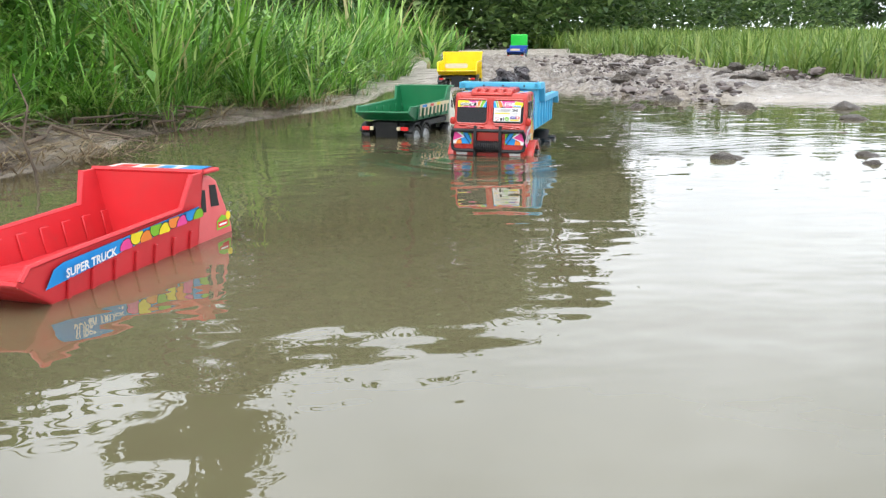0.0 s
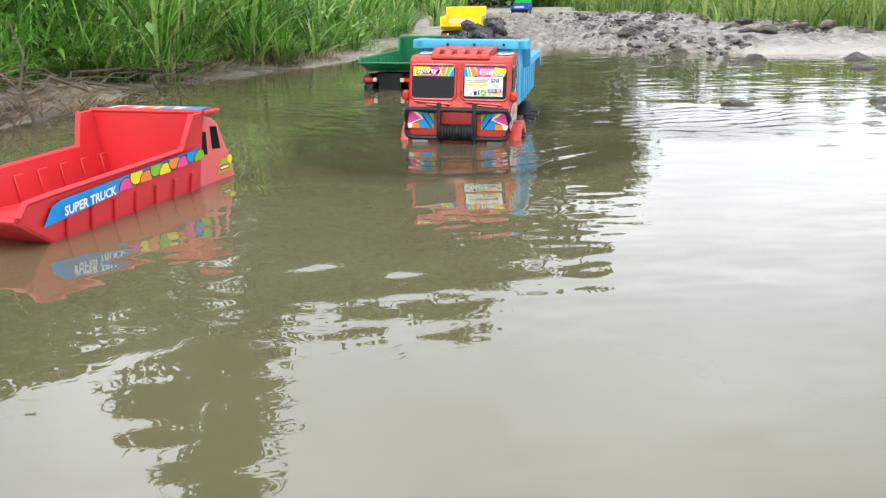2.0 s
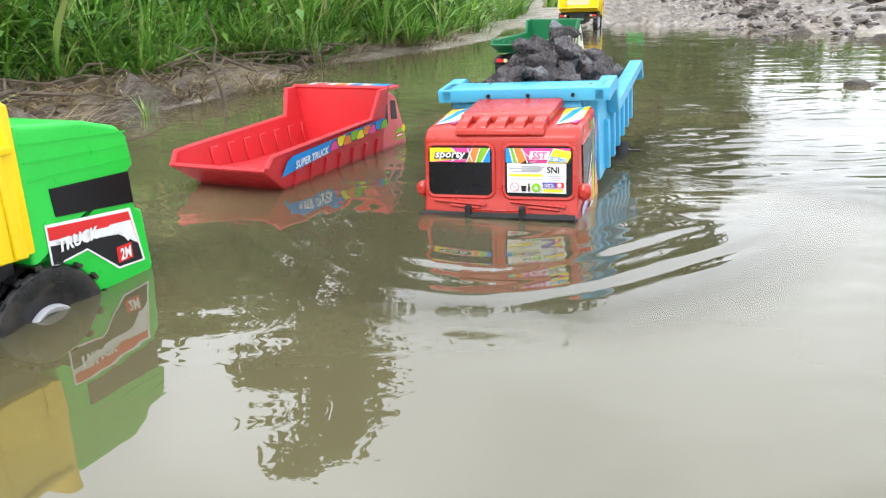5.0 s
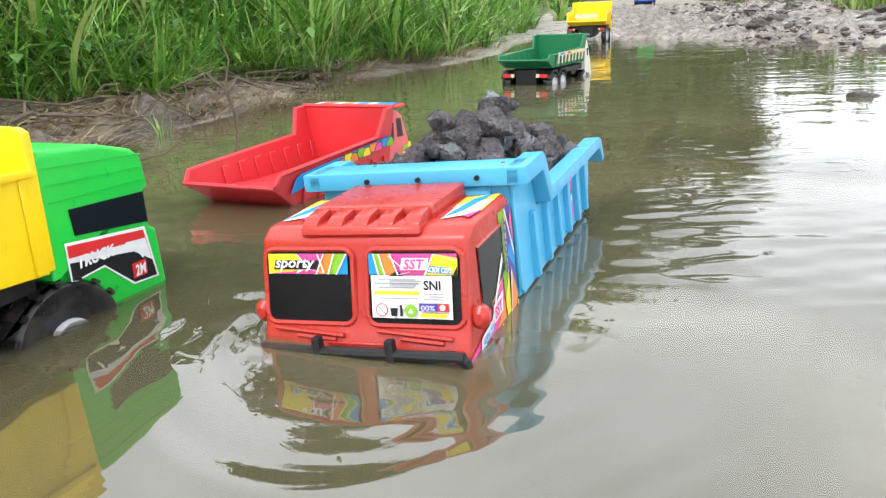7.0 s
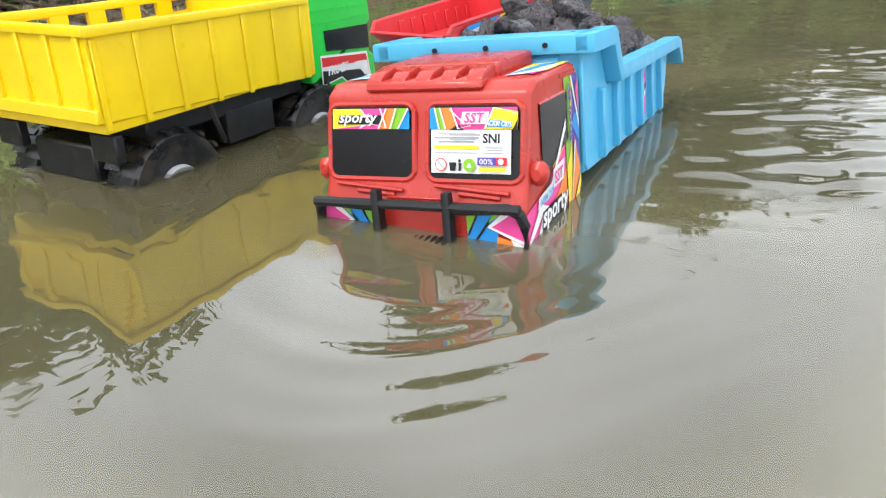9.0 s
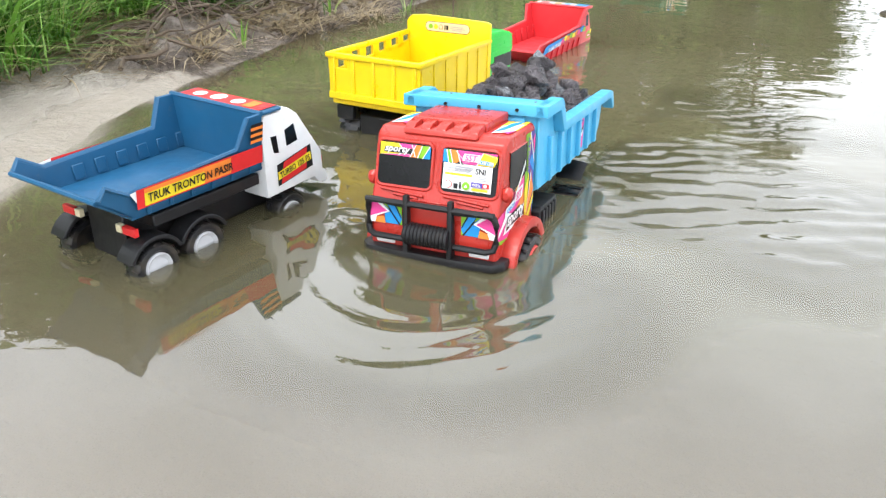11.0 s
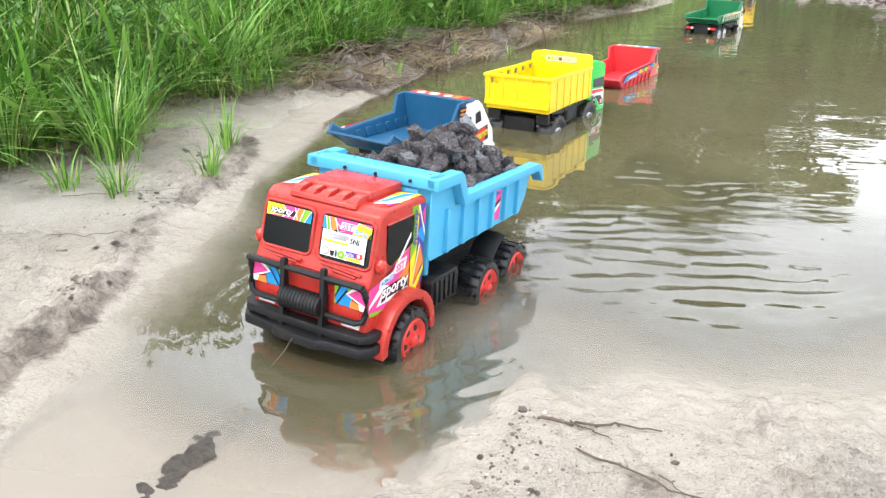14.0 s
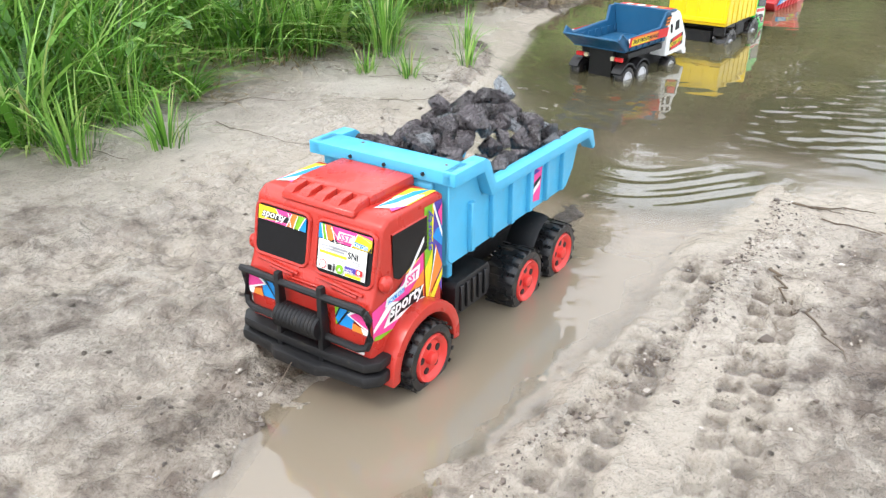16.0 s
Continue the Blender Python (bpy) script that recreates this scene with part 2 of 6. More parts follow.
def wake_material():
    """Murky water in low waves; it gives way to the still water where the waves die out."""
    n = Nodes("rippled_water")
    n.tree.nodes.remove(n.shader)
    amount = n.add("ShaderNodeAttribute")
    amount.attribute_name = "ripple"
    clear = n.add("ShaderNodeBsdfTransparent", Color=(1, 1, 1, 1))
    silt = n.add("ShaderNodeBsdfDiffuse", Color=(0.124, 0.111, 0.060, 1))
    body = n.add("ShaderNodeMixShader", Fac=0.55)
    n.link(clear.outputs["BSDF"], body.inputs[1])
    n.link(silt.outputs["BSDF"], body.inputs[2])
    gloss = n.add("ShaderNodeBsdfGlossy", Roughness=0.008, Color=(0.98, 0.98, 0.98, 1))
    fresnel = n.add("ShaderNodeFresnel", IOR=1.95)
    wave = n.add("ShaderNodeMixShader")
    n.link(fresnel.outputs["Fac"], wave.inputs["Fac"])
    n.link(body.outputs["Shader"], wave.inputs[1])
    n.link(gloss.outputs["BSDF"], wave.inputs[2])
    top = n.add("ShaderNodeMixShader")
    n.link(amount.outputs["Fac"], top.inputs["Fac"])
    n.link(clear.outputs["BSDF"], top.inputs[1])
    n.link(wave.outputs["Shader"], top.inputs[2])
    n.link(top.outputs["Shader"], n.tree.nodes["Material Output"].inputs["Surface"])
    return n.material


WAKE = wake_material()


def leaf_material(name, stops, rough=0.5, through_share=0.3):
    n = Nodes(name)
    island = n.add("ShaderNodeNewGeometry").outputs["Random Per Island"]
    colour = n.ramp(island, stops)
    patches = n.ramp(n.noise(2.2, 3), [(0.3, grey(0.70)), (0.7, grey(1))])
    shade = n.add("ShaderNodeMix")
    shade.data_type, shade.blend_type = "RGBA", "MULTIPLY"
    shade.inputs["Factor"].default_value = 1
    n.link(colour, shade.inputs["A"])
    n.link(patches, shade.inputs["B"])
    n.link(shade.outputs["Result"], n.shader.inputs["Base Color"])
    n.shader.inputs["Roughness"].default_value = rough
    glow = n.add("ShaderNodeBsdfTranslucent")
    n.link(shade.outputs["Result"], glow.inputs["Color"])
    both = n.add("ShaderNodeMixShader", Fac=through_share)
    n.link(n.shader.outputs["BSDF"], both.inputs[1])
    n.link(glow.outputs["BSDF"], both.inputs[2])
    n.link(both.outputs["Shader"], n.tree.nodes["Material Output"].inputs["Surface"])
    return n.material


GRASS = leaf_material("fresh_grass", [(0.0, (0.034, 0.112, 0.014)), (0.35, (0.12, 0.31, 0.035)), (0.68, (0.23, 0.48, 0.065)), (0.90, (0.40, 0.60, 0.15)), (1.0, (0.46, 0.40, 0.18))], 0.42, 0.22)
HERB = leaf_material("broad_leaves", [(0.0, (0.035, 0.115, 0.016)), (0.6, (0.11, 0.27, 0.036)), (1.0, (0.27, 0.46, 0.085))], 0.40, 0.2)
DRY = leaf_material("dry_grass", [(0.0, (0.16, 0.105, 0.05)), (0.6, (0.34, 0.255, 0.14)), (1.0, (0.46, 0.37, 0.22))], 0.7, 0.15)
MEADOW = leaf_material("meadow_grass", [(0.0, (0.09, 0.18, 0.030)), (0.6, (0.21, 0.34, 0.065)), (1.0, (0.36, 0.44, 0.12))], 0.5, 0.4)
BUSHES = leaf_material("bush_leaves", [(0.0, (0.055, 0.11, 0.035)), (0.6, (0.13, 0.23, 0.065)), (1.0, (0.25, 0.36, 0.11))], 0.5, 0.4)
FOLIAGE = leaf_material("tree_leaves", [(0.0, (0.036, 0.080, 0.026)), (0.6, (0.084, 0.165, 0.052)), (1.0, (0.16, 0.26, 0.08))], 0.5, 0.4)


def bark_material():
    n = Nodes("bark")
    n.link(n.ramp(n.noise(30, 6, 0.7), [(0.3, (0.045, 0.032, 0.022)), (0.75, (0.17, 0.125, 0.085))]), n.shader.inputs["Base Color"])
    n.shader.inputs["Roughness"].default_value = 0.85
    n.link(n.bump(n.noise(60, 5), 0.7, 0.004), n.shader.inputs["Normal"])
    return n.material


BARK = bark_material()


# ---- building helpers ----
def mesh_of(bm, name, materials, smooth=False):
    mesh = bpy.data.meshes.new(name)
    bm.to_mesh(mesh)
    bm.free()
    for m in materials if isinstance(materials, (list, tuple)) else [materials]:
        mesh.materials.append(m)
    if smooth:
        mesh.polygons.foreach_set("use_smooth", [True] * len(mesh.polygons))
        mesh.set_sharp_from_angle(angle=radians(38))
    return mesh


def part(name, bm, material, parent, label="", smooth=True):
    """One mesh object under a thing or a part."""
    ob = new(name, bm if isinstance(bm, bpy.types.Mesh) else mesh_of(bm, name, material, smooth))
    ob.parent = parent
    return tagged(ob, label)


def merge(bm, other):
    mesh = bpy.data.meshes.new("piece")
    other.to_mesh(mesh)
    other.free()
    bm.from_mesh(mesh)
    bpy.data.meshes.remove(mesh)
    return bm


def prism(points, low, high, axis="x", bevel=0.0, segments=2, taper=1.0, inset=(0, 0)):
    """A polygon drawn in the plane across axis, given thickness from low to high. taper scales the far ends about inset."""
    bm = bmesh.new()

    def at(p, d):
        a, b = p
        return {"x": (d, a, b), "y": (a, d, b), "z": (a, b, d)}[axis]

    one = [bm.verts.new(at(p, low)) for p in points]
    two = [bm.verts.new(at(p, high)) for p in points]
    bm.faces.new(one)
    bm.faces.new(two)
    for k in range(len(points)):
        j = (k + 1) % len(points)
        bm.faces.new((one[k], one[j], two[j], two[k]))
    bmesh.ops.recalc_face_normals(bm, faces=bm.faces)
    if bevel:
        bmesh.ops.bevel(bm, geom=list(bm.edges), offset=bevel, segments=segments, affect="EDGES", profile=0.6)
    return bm


def box(x0, x1, y0, y1, z0, z1, bevel=0.0, segments=2):
    return prism([(x0, y0), (x1, y0), (x1, y1), (x0, y1)], z0, z1, "z", bevel, segments)


def tube(points, radius, sides=8, closed=False):
    """A round bar along points; radius may be one value or one for each point."""
    bm = bmesh.new()
    points = [Vector(p) for p in points]
    rings = []
    for k, p in enumerate(points):
        if closed:
            way = points[(k + 1) % len(points)] - points[k - 1]
        else:
            way = points[min(k + 1, len(points) - 1)] - points[max(k - 1, 0)]
        turn = way.to_track_quat("Z", "Y")
        r = radius[k] if isinstance(radius, (list, tuple)) else radius
        rings.append([bm.verts.new(p + turn @ Vector((r * math.cos(a), r * math.sin(a), 0))) for a in (math.tau * s / sides for s in range(sides))])
    pairs = list(zip(rings, rings[1:])) + ([(rings[-1], rings[0])] if closed else [])
    for a, b in pairs:
        for s in range(sides):
            bm.faces.new((a[s], a[(s + 1) % sides], b[(s + 1) % sides], b[s]))
    if not closed:
        bm.faces.new(rings[0][::-1])
        bm.faces.new(rings[-1])
    bmesh.ops.recalc_face_normals(bm, faces=bm.faces)
    return bm


def lathe(profile, sides=28, axis="x"):
    """A turned body about axis from (along, radius) pairs."""
    bm = bmesh.new()
    rings = []
    for d, r in profile:
        ring = []
        for s in range(sides):
            a = math.tau * s / sides
            u, v = r * math.cos(a), r * math.sin(a)
            ring.append(bm.verts.new({"x": (d, u, v), "y": (u, d, v), "z": (u, v, d)}[axis]))
        rings.append(ring)
    for a, b in zip(rings, rings[1:]):
        for s in range(sides):
            bm.faces.new((a[s], a[(s + 1) % sides], b[(s + 1) % sides], b[s]))
    bm.faces.new(rings[0][::-1])
    bm.faces.new(rings[-1])
    bmesh.ops.recalc_face_normals(bm, faces=bm.faces)
    return bm


def joined(*pieces):
    first = pieces[0]
    for p in pieces[1:]:
        merge(first, p)
    return first


def thing(name, label, category, group=""):
    ob = new(name)
    return tagged(ob, label, category, group)


def decal(name, shapes, frame_matrix, parent, label="", lift=0.0007):
    """A flat printed sticker: shapes are (material, [(u, v), ...]) on the plane of frame_matrix, each a hair above the last."""
    verts, faces, slots, materials = [], [], [], []
    for k, (material, points) in enumerate(shapes):
        if material not in materials:
            materials.append(material)
        first = len(verts)
        verts += [frame_matrix @ Vector((u, v, lift + 0.00022 * k)) for u, v in points]
        faces.append(list(range(first, len(verts))))
        slots.append(materials.index(material))
    mesh = bpy.data.meshes.new(name)
    mesh.from_pydata(verts, [], faces)
    for m in materials:
        mesh.materials.append(m)
    mesh.polygons.foreach_set("material_index", slots)
    ob = new(name, mesh)
    ob.parent = parent
    return tagged(ob, label)


def lettering(text, height, width, frame_matrix, material, parent, lift=0.0022, shear=0.0, bold=0.0):
    """Printed words in the built-in font, fitted to a width, on the plane of frame_matrix with their lower left at its origin."""
    curve = bpy.data.curves.new("lettering", "FONT")
    curve.body, curve.size, curve.shear, curve.offset, curve.resolution_u = text, 1.0, shear, bold, 2
    source = bpy.data.objects.new("lettering_source", curve)
    mesh = bpy.data.meshes.new_from_object(source)
    bpy.data.objects.remove(source)
    points = np.empty(len(mesh.vertices) * 3)
    mesh.vertices.foreach_get("co", points)
    points = points.reshape(-1, 3)
    low, high = points.min(0), points.max(0)
    points[:, 0] = (points[:, 0] - low[0]) * width / (high[0] - low[0])
    points[:, 1] = (points[:, 1] - low[1]) * height / (high[1] - low[1])
    points[:, 2] = lift
    mesh.vertices.foreach_set("co", points.ravel())
    mesh.transform(frame_matrix)
    mesh.materials.clear()
    mesh.materials.append(material)
    ob = new("lettering", mesh)
    ob.parent = parent
    return ob


def plane_at(origin, right, up):
    """A matrix whose x runs along right, y along up and z out of the surface."""
    r = Vector(right).normalized()
    out = r.cross(Vector(up)).normalized()
    u = out.cross(r)
    m = Matrix((r, u, out)).transposed().to_4x4()
    m.translation = origin
    return m


def rect(u0, v0, u1, v1):
    return [(u0, v0), (u1, v0), (u1, v1), (u0, v1)]


def disc(u, v, r, n=18):
    return [(u + r * math.cos(math.tau * k / n), v + r * math.sin(math.tau * k / n)) for k in range(n)]


# ---- the pond, its banks and the mud ----
POND = [(-1.0, -2.2), (-0.96, -2.0), (-1.02, -1.5), (-1.0, -1.2), (-1.03, -0.85), (-0.95, -0.4), (-0.88, 0.0), (-0.75, 0.3), (-0.6, 0.7),
        (-0.5, 1.0), (-0.47, 1.7), (-0.1, 2.3), (0.2, 2.85), (0.36, 3.3), (0.5, 4.3), (0.7, 5.0), (1.2, 4.9), (1.55, 4.3), (1.95, 3.7),
        (2.07, 3.2), (2.3, 2.75), (2.9, 2.5), (4.2, 2.0), (4.5, -2.0), (3.0, -2.6), (1.0, -2.45), (0.2, -2.32), (-0.06, -2.34), (-0.31, -2.37),
        (-0.5, -2.55), (-0.62, -2.74), (-0.82, -2.70), (-0.97, -2.45)]
BED_Y = [-3.4, -2.7, -2.4, -2.2, -2.0, -1.76, -1.2, -0.9, -0.6, -0.13, 0.0, 0.5, 1.0, 3.0, 5.0]
BED_Z = [0.008, 0.010, 0.016, 0.028, 0.040, 0.058, 0.135, 0.142, 0.158, 0.135, 0.112, 0.10, 0.087, 0.08, 0.05]
GRASS_Y = [-6.0, -3.4, -2.6, -1.9, -1.4, -0.74, -0.2, 0.3, 1.0, 1.7, 2.3, 3.2, 5.0, 9.0, 30.0]
GRASS_X = [-2.6, -2.05, -1.88, -1.72, -1.62, -1.45, -1.42, -1.2, -0.92, -0.68, -0.32, 0.12, 0.45, 1.2, 5.0]


def inside_distance(x, y, outline):
    """Signed distance to an outline, positive inside."""
    best, crossed = np.full(x.shape, 1e9), np.zeros(x.shape, bool)
    for (ax, ay), (bx, by) in zip(outline, outline[1:] + outline[:1]):
        dx, dy = bx - ax, by - ay
        k = np.clip(((x - ax) * dx + (y - ay) * dy) / (dx * dx + dy * dy), 0, 1)
        best = np.minimum(best, np.hypot(x - ax - k * dx, y - ay - k * dy))
        span = (ay > y) != (by > y)
        crossed ^= span & (x < dx * (y - ay) / (dy if dy else 1e-9) + ax)
    return np.where(crossed, best, -best)


def step(v, low, high):
    k = np.clip((v - low) / (high - low), 0, 1)
    return k * k * (3 - 2 * k)


def rough(x, y, scale, seed=0.0, octaves=4):
    flat = [noise.fractal((a * scale + seed, b * scale - seed, seed), 0.9, 2.1, octaves) for a, b in zip(x.ravel().tolist(), y.ravel().tolist())]
    return np.array(flat).reshape(x.shape)


RESTS = [(0.0, -0.07, -0.10, 0.30), (-0.33, -0.76, -0.088, 0.33), (-0.66, -1.39, -0.034, 0.24), (0.48, 1.60, -0.034, 0.26), (1.05, 4.28, -0.012, 0.3)]


def tread(x, y, ax, ay, bx, by, width):
    """Lugs pressed by a tyre along a line: depth from 0 to 1."""
    length = math.hypot(bx - ax, by - ay)
    ux, uy = (bx - ax) / length, (by - ay) / length
    s, c = (x - ax) * ux + (y - ay) * uy, -(x - ax) * uy + (y - ay) * ux
    on = step(-np.abs(c), -width, -width * 0.86) * step(s, 0, 0.05) * step(length - s, 0, 0.05)
    rung = np.abs((s + 0.009 * np.sign(c)) / 0.040 % 1.0 - 0.5)
    pit = step(0.33 - rung, -0.06, 0.06) * step(np.abs(c) / width, 0.07, 0.24)
    worn = 0.72 + 0.28 * np.clip(np.sin(s * 23) + 0.6, 0, 1)
    return on * (0.22 + 0.78 * pit) * worn


def ground_height(x, y, detail=True):
    d = inside_distance(x, y, POND)
    d = d + 0.05 * rough(x, y, 2.3, 3.1, 3) if detail else d
    depth = np.interp(y, BED_Y, BED_Z)
    wet = -depth * (1 - np.exp(-np.maximum(d, 0) / np.interp(y, [-2.2, -1.2], [0.42, 0.2])))
    out = np.maximum(-d, 0)
    flat = step(-y, 1.9, 2.5) * step(x, -1.7, -1.3) * step(1.5 - x, 0, 1)
    dry = (0.022 - 0.018 * flat) * (1 - np.exp(-out / 0.09)) + 0.012 * np.minimum(out, 3) * (1 - 0.6 * flat)
    z = np.where(d > 0, wet, dry)
    # the bank under the grass on the left
    behind = np.interp(y, GRASS_Y, GRASS_X) - x
    z = z + 0.10 * step(behind, -0.1, 0.7) + 0.25 * step(behind, 0.5, 3.0)
    # the muddy track beyond the pond rises slowly
    z = z + 0.018 * np.maximum(y - 7, 0) * step(np.abs(y), 6, 12)
    # beds of the standing toys
    for bx, by, bz, r in RESTS:
        k = np.exp(-((np.hypot(x - bx, y - by) / r) ** 4))
        z = z + np.where(d > 0, (bz - z) * k, 0)
    # the rut left by the truck's wheels, filled with water
    middle = -0.80 + 0.22 * (y + 3.2)
    half = np.interp(y, [-3.7, -3.3, -3.0, -2.6], [0.05, 0.13, 0.20, 0.26]) / 0.2
    away = np.abs(x - middle) / half + (0.06 * rough(x, y, 5.0, 8.8, 4) if detail else 0)
    near = step(-y, 2.2, 2.5) * step(y, -4.6, -4.2)
    beside = step(-np.abs(x + 0.656 - 0.354 * (y + 2.431)), -0.24, -0.14) * near
    z = z + (np.minimum(z, -0.003) - z) * beside * 0.8
    k = step(-away, -0.23, -0.12) * near
    z = z + (np.minimum(z, -0.016) - z) * k
    z = z + 0.007 * np.exp(-(((away - 0.25) / 0.04) ** 2)) * near
    z = z - 0.07 * np.exp(-(((x + 2.15) ** 2 + (y + 2.5) ** 2) / 0.05))
    if not detail:
        return z, d
    shore = np.exp(-((out / 0.5) ** 2))
    far_mud = step(y, 2.2, 3.4) * step(x - np.interp(y, GRASS_Y, GRASS_X), 0.2, 0.8) * step(14 - y, 0, 3)
    left_mud = step(x, -1.6, -1.3) * step(-d, 0.02, 0.1) * step(y, -0.9, -0.3) * step(1.6 - y, 0, 0.4)
    ridge = np.exp(-((np.hypot((x + 1.075 + 0.10 * (y + 2) + 0.02 * np.sin(9 * y)) / 0.045, (np.maximum(np.abs(y + 1.95) - 0.55, 0)) / 0.15)) ** 2))
    lower = np.exp(-((np.hypot((x + 1.22) / 0.32, (y + 2.95) / 0.45)) ** 2))
    along = np.clip((y + 2.68) / 0.24, 0, 1)
    island = np.exp(-((np.hypot((x + 0.72 - 0.08 * along) / 0.028, (y + 2.68 - 0.24 * along) / 0.03)) ** 2))
    mound = np.exp(-((np.hypot((x + 0.25) / 0.28, (y + 2.85) / 0.4)) ** 2))
    edge_mud = step(np.interp(y, [-0.5, 0.6, 1.2, 3], [0.62, 0.58, 0.34, 0.3]) - x + np.interp(y, GRASS_Y, GRASS_X), 0, 0.2) * step(y, -0.8, -0.2) * step(3.0 - y, 0, 0.6)
    # the lower left term is wet mud plus the truck's painted-in shadow
    mud = np.clip(0.38 * far_mud + 0.55 * left_mud + 1.15 * ridge + 0.30 * lower + 0.22 * mound + 0.55 * island + 0.21 * step(-y, 2.35, 2.7) + 0.36 * step(-x, 0.92, 1.1) * step(-y, 2.6, 2.95) + 0.9 * step(behind, 0.0, 0.2) + 0.9 * edge_mud, 0, 0.9)
    lumps = np.abs(rough(x, y, 5.5, 7.7, 5))
    z = z + (0.10 * lumps - 0.012) * np.clip(far_mud + 0.85 * left_mud, 0, 1) * step(-d, -0.35, 0.05)
    z = z + (0.048 * lumps) * np.clip(ridge + 0.35 * lower + 0.15 * mound, 0, 1) * step(-d, -0.05, 0.05)
    near_sand = step(-y, 1.8, 2.4) * step(-d, -0.03, 0.05)
    z = z + 0.0030 * rough(x, y, 14, 2.2, 4) * step(-d, -0.05, 0.03) + near_sand * (0.008 * rough(x, y, 3.2, 5.5, 3) + 0.0060 * np.abs(rough(x, y, 32, 1.3, 3)))
    z = z + 0.006 * mound * step(-d, 0, 0.1)
    # grooves and streaks drawn out along the way of the wheels
    u, v = 0.32 * x + 0.95 * y, 0.95 * x - 0.32 * y
    streak = rough(v * 2.2, u * 0.28, 6.0, 4.4, 4)
    z = z + 0.008 * streak * near_sand
    mud = np.clip(mud + 0.30 * np.maximum(-streak, 0) * near_sand + 0.18 * rough(x, y, 9.0, 6.6, 4) * near_sand, 0, 0.9)
    # crumbled, trodden sand in patches, smooth between them
    churned = step(rough(x, y, 2.4, 12.3, 3) + 0.45 * step(-y, 2.5, 2.9) + 0.35 * mound + 0.35 * ridge - 0.35 * step(x, 0.0, 0.4), 0.05, 0.45) * step(-y, 1.25, 1.6) * step(-d, -0.01, 0.05)
    lane = np.abs(x + 0.465 - 0.31 * (y + 3.04))
    churned = churned * (0.25 + 0.75 * step(lane, 0.10, 0.17))
    crumbs = np.maximum(rough(x, y, 38, 15.1, 3), 0)
    z = z + churned * (0.016 * crumbs + 0.012 * np.abs(rough(x, y, 15, 16.4, 3)) - 0.004)
    mud = np.clip(mud + 0.26 * churned, 0, 0.9)
    prints = np.maximum(tread(x, y, -0.437, -2.74, -0.622, -3.36, 0.037), tread(x, y, -0.330, -2.78, -0.487, -3.45, 0.035))
    z = z - 0.018 * prints * (1 - k) + 0.018 * island * np.clip(0.5 + 1.4 * rough(x, y, 16, 3.3, 4), 0.05, 1.6)
    # brown mud in the prints also paints in pit shade that soft light lacks
    mud = np.clip(mud + 0.30 * island + 0.30 * prints * (1 - k), 0, 0.9)
    mud = mud * (1 - (0.42 + 0.22 * step(-x, 0.95, 1.1)) * step(-y, 1.1, 1.6) * step(-behind, -0.3, 0.0))
    damp = np.exp(-((np.maximum(z, 0) / 0.020) ** 2)) * 0.80 + 0.2 * step(-z, 0, 0.05) + 0.7 * np.exp(-((out / 0.13) ** 2))
    damp = np.clip(damp + near_sand * (0.12 + 0.5 * rough(x, y, 2.6, 9.9, 3)), 0, 0.95)
    return z, d, mud, damp


def spread(stops):
    """Coordinates between (edge, spacing) stops."""
    out = [stops[0][0]]
    for (a, ga), (b, gb) in zip(stops, stops[1:]):
        count = max(1, round((b - a) / ((ga + gb) / 2)))
        out += list(a + (b - a) * np.arange(1, count + 1) / count)
    return np.array(out)


def sheet(name, xs, ys, z, material, attributes, keep=None):
    gx, gy = np.meshgrid(xs, ys)
    verts = np.stack([gx, gy, z], -1).reshape(-1, 3)
    w = len(xs)
    i = np.arange(len(ys) - 1)[:, None] * w + np.arange(w - 1)[None]
    faces = np.stack([i, i + 1, i + w + 1, i + w], -1).reshape(-1, 4)
    if keep is not None:
        corner = keep.ravel()[faces].any(1)
        faces = faces[corner]
    mesh = bpy.data.meshes.new(name)
    mesh.from_pydata(verts.tolist(), [], faces.tolist())
    for key, values in attributes.items():
        layer = mesh.attributes.new(key, "FLOAT", "POINT")
        layer.data.foreach_set("value", values.ravel().astype(np.float32))
    mesh.materials.append(material)
    mesh.polygons.foreach_set("use_smooth", [True] * len(mesh.polygons))
    return new(name, mesh)


xs = spread([(-900, 300), (-60, 40), (-12, 2), (-4, 0.25), (-2.2, 0.03), (-1.65, 0.010), (-1.5, 0.0065), (0.15, 0.0065), (0.2, 0.011), (0.5, 0.03), (2.6, 0.05), (5, 0.3), (14, 2), (60, 30), (900, 300)])
ys = spread([(-900, 300), (-60, 40), (-12, 2), (-5, 0.25), (-4.0, 0.03), (-3.7, 0.010), (-3.6, 0.0065), (-2.3, 0.0065), (-2.2, 0.010), (-1.5, 0.012), (-1.2, 0.03), (2.0, 0.045), (7, 0.06), (12, 0.15), (25, 2), (80, 30), (900, 300)])
GX, GY = np.meshgrid(xs, ys)
gz, gd, gmud, gdamp = ground_height(GX, GY)
ground = tagged(sheet("ground", xs, ys, gz, GROUND, {"mud": gmud, "damp": gdamp}), "pale wet sand and brown churned mud round a puddle", "ground", kind="structure")

wx, wy = spread([(-2.5, 0.04), (0.4, 0.04), (4.6, 0.08)]), spread([(-4.4, 0.04), (1.0, 0.05), (5.6, 0.08)])
WX, WY = np.meshgrid(wx, wy)
wz, wd = ground_height(WX, WY, False)
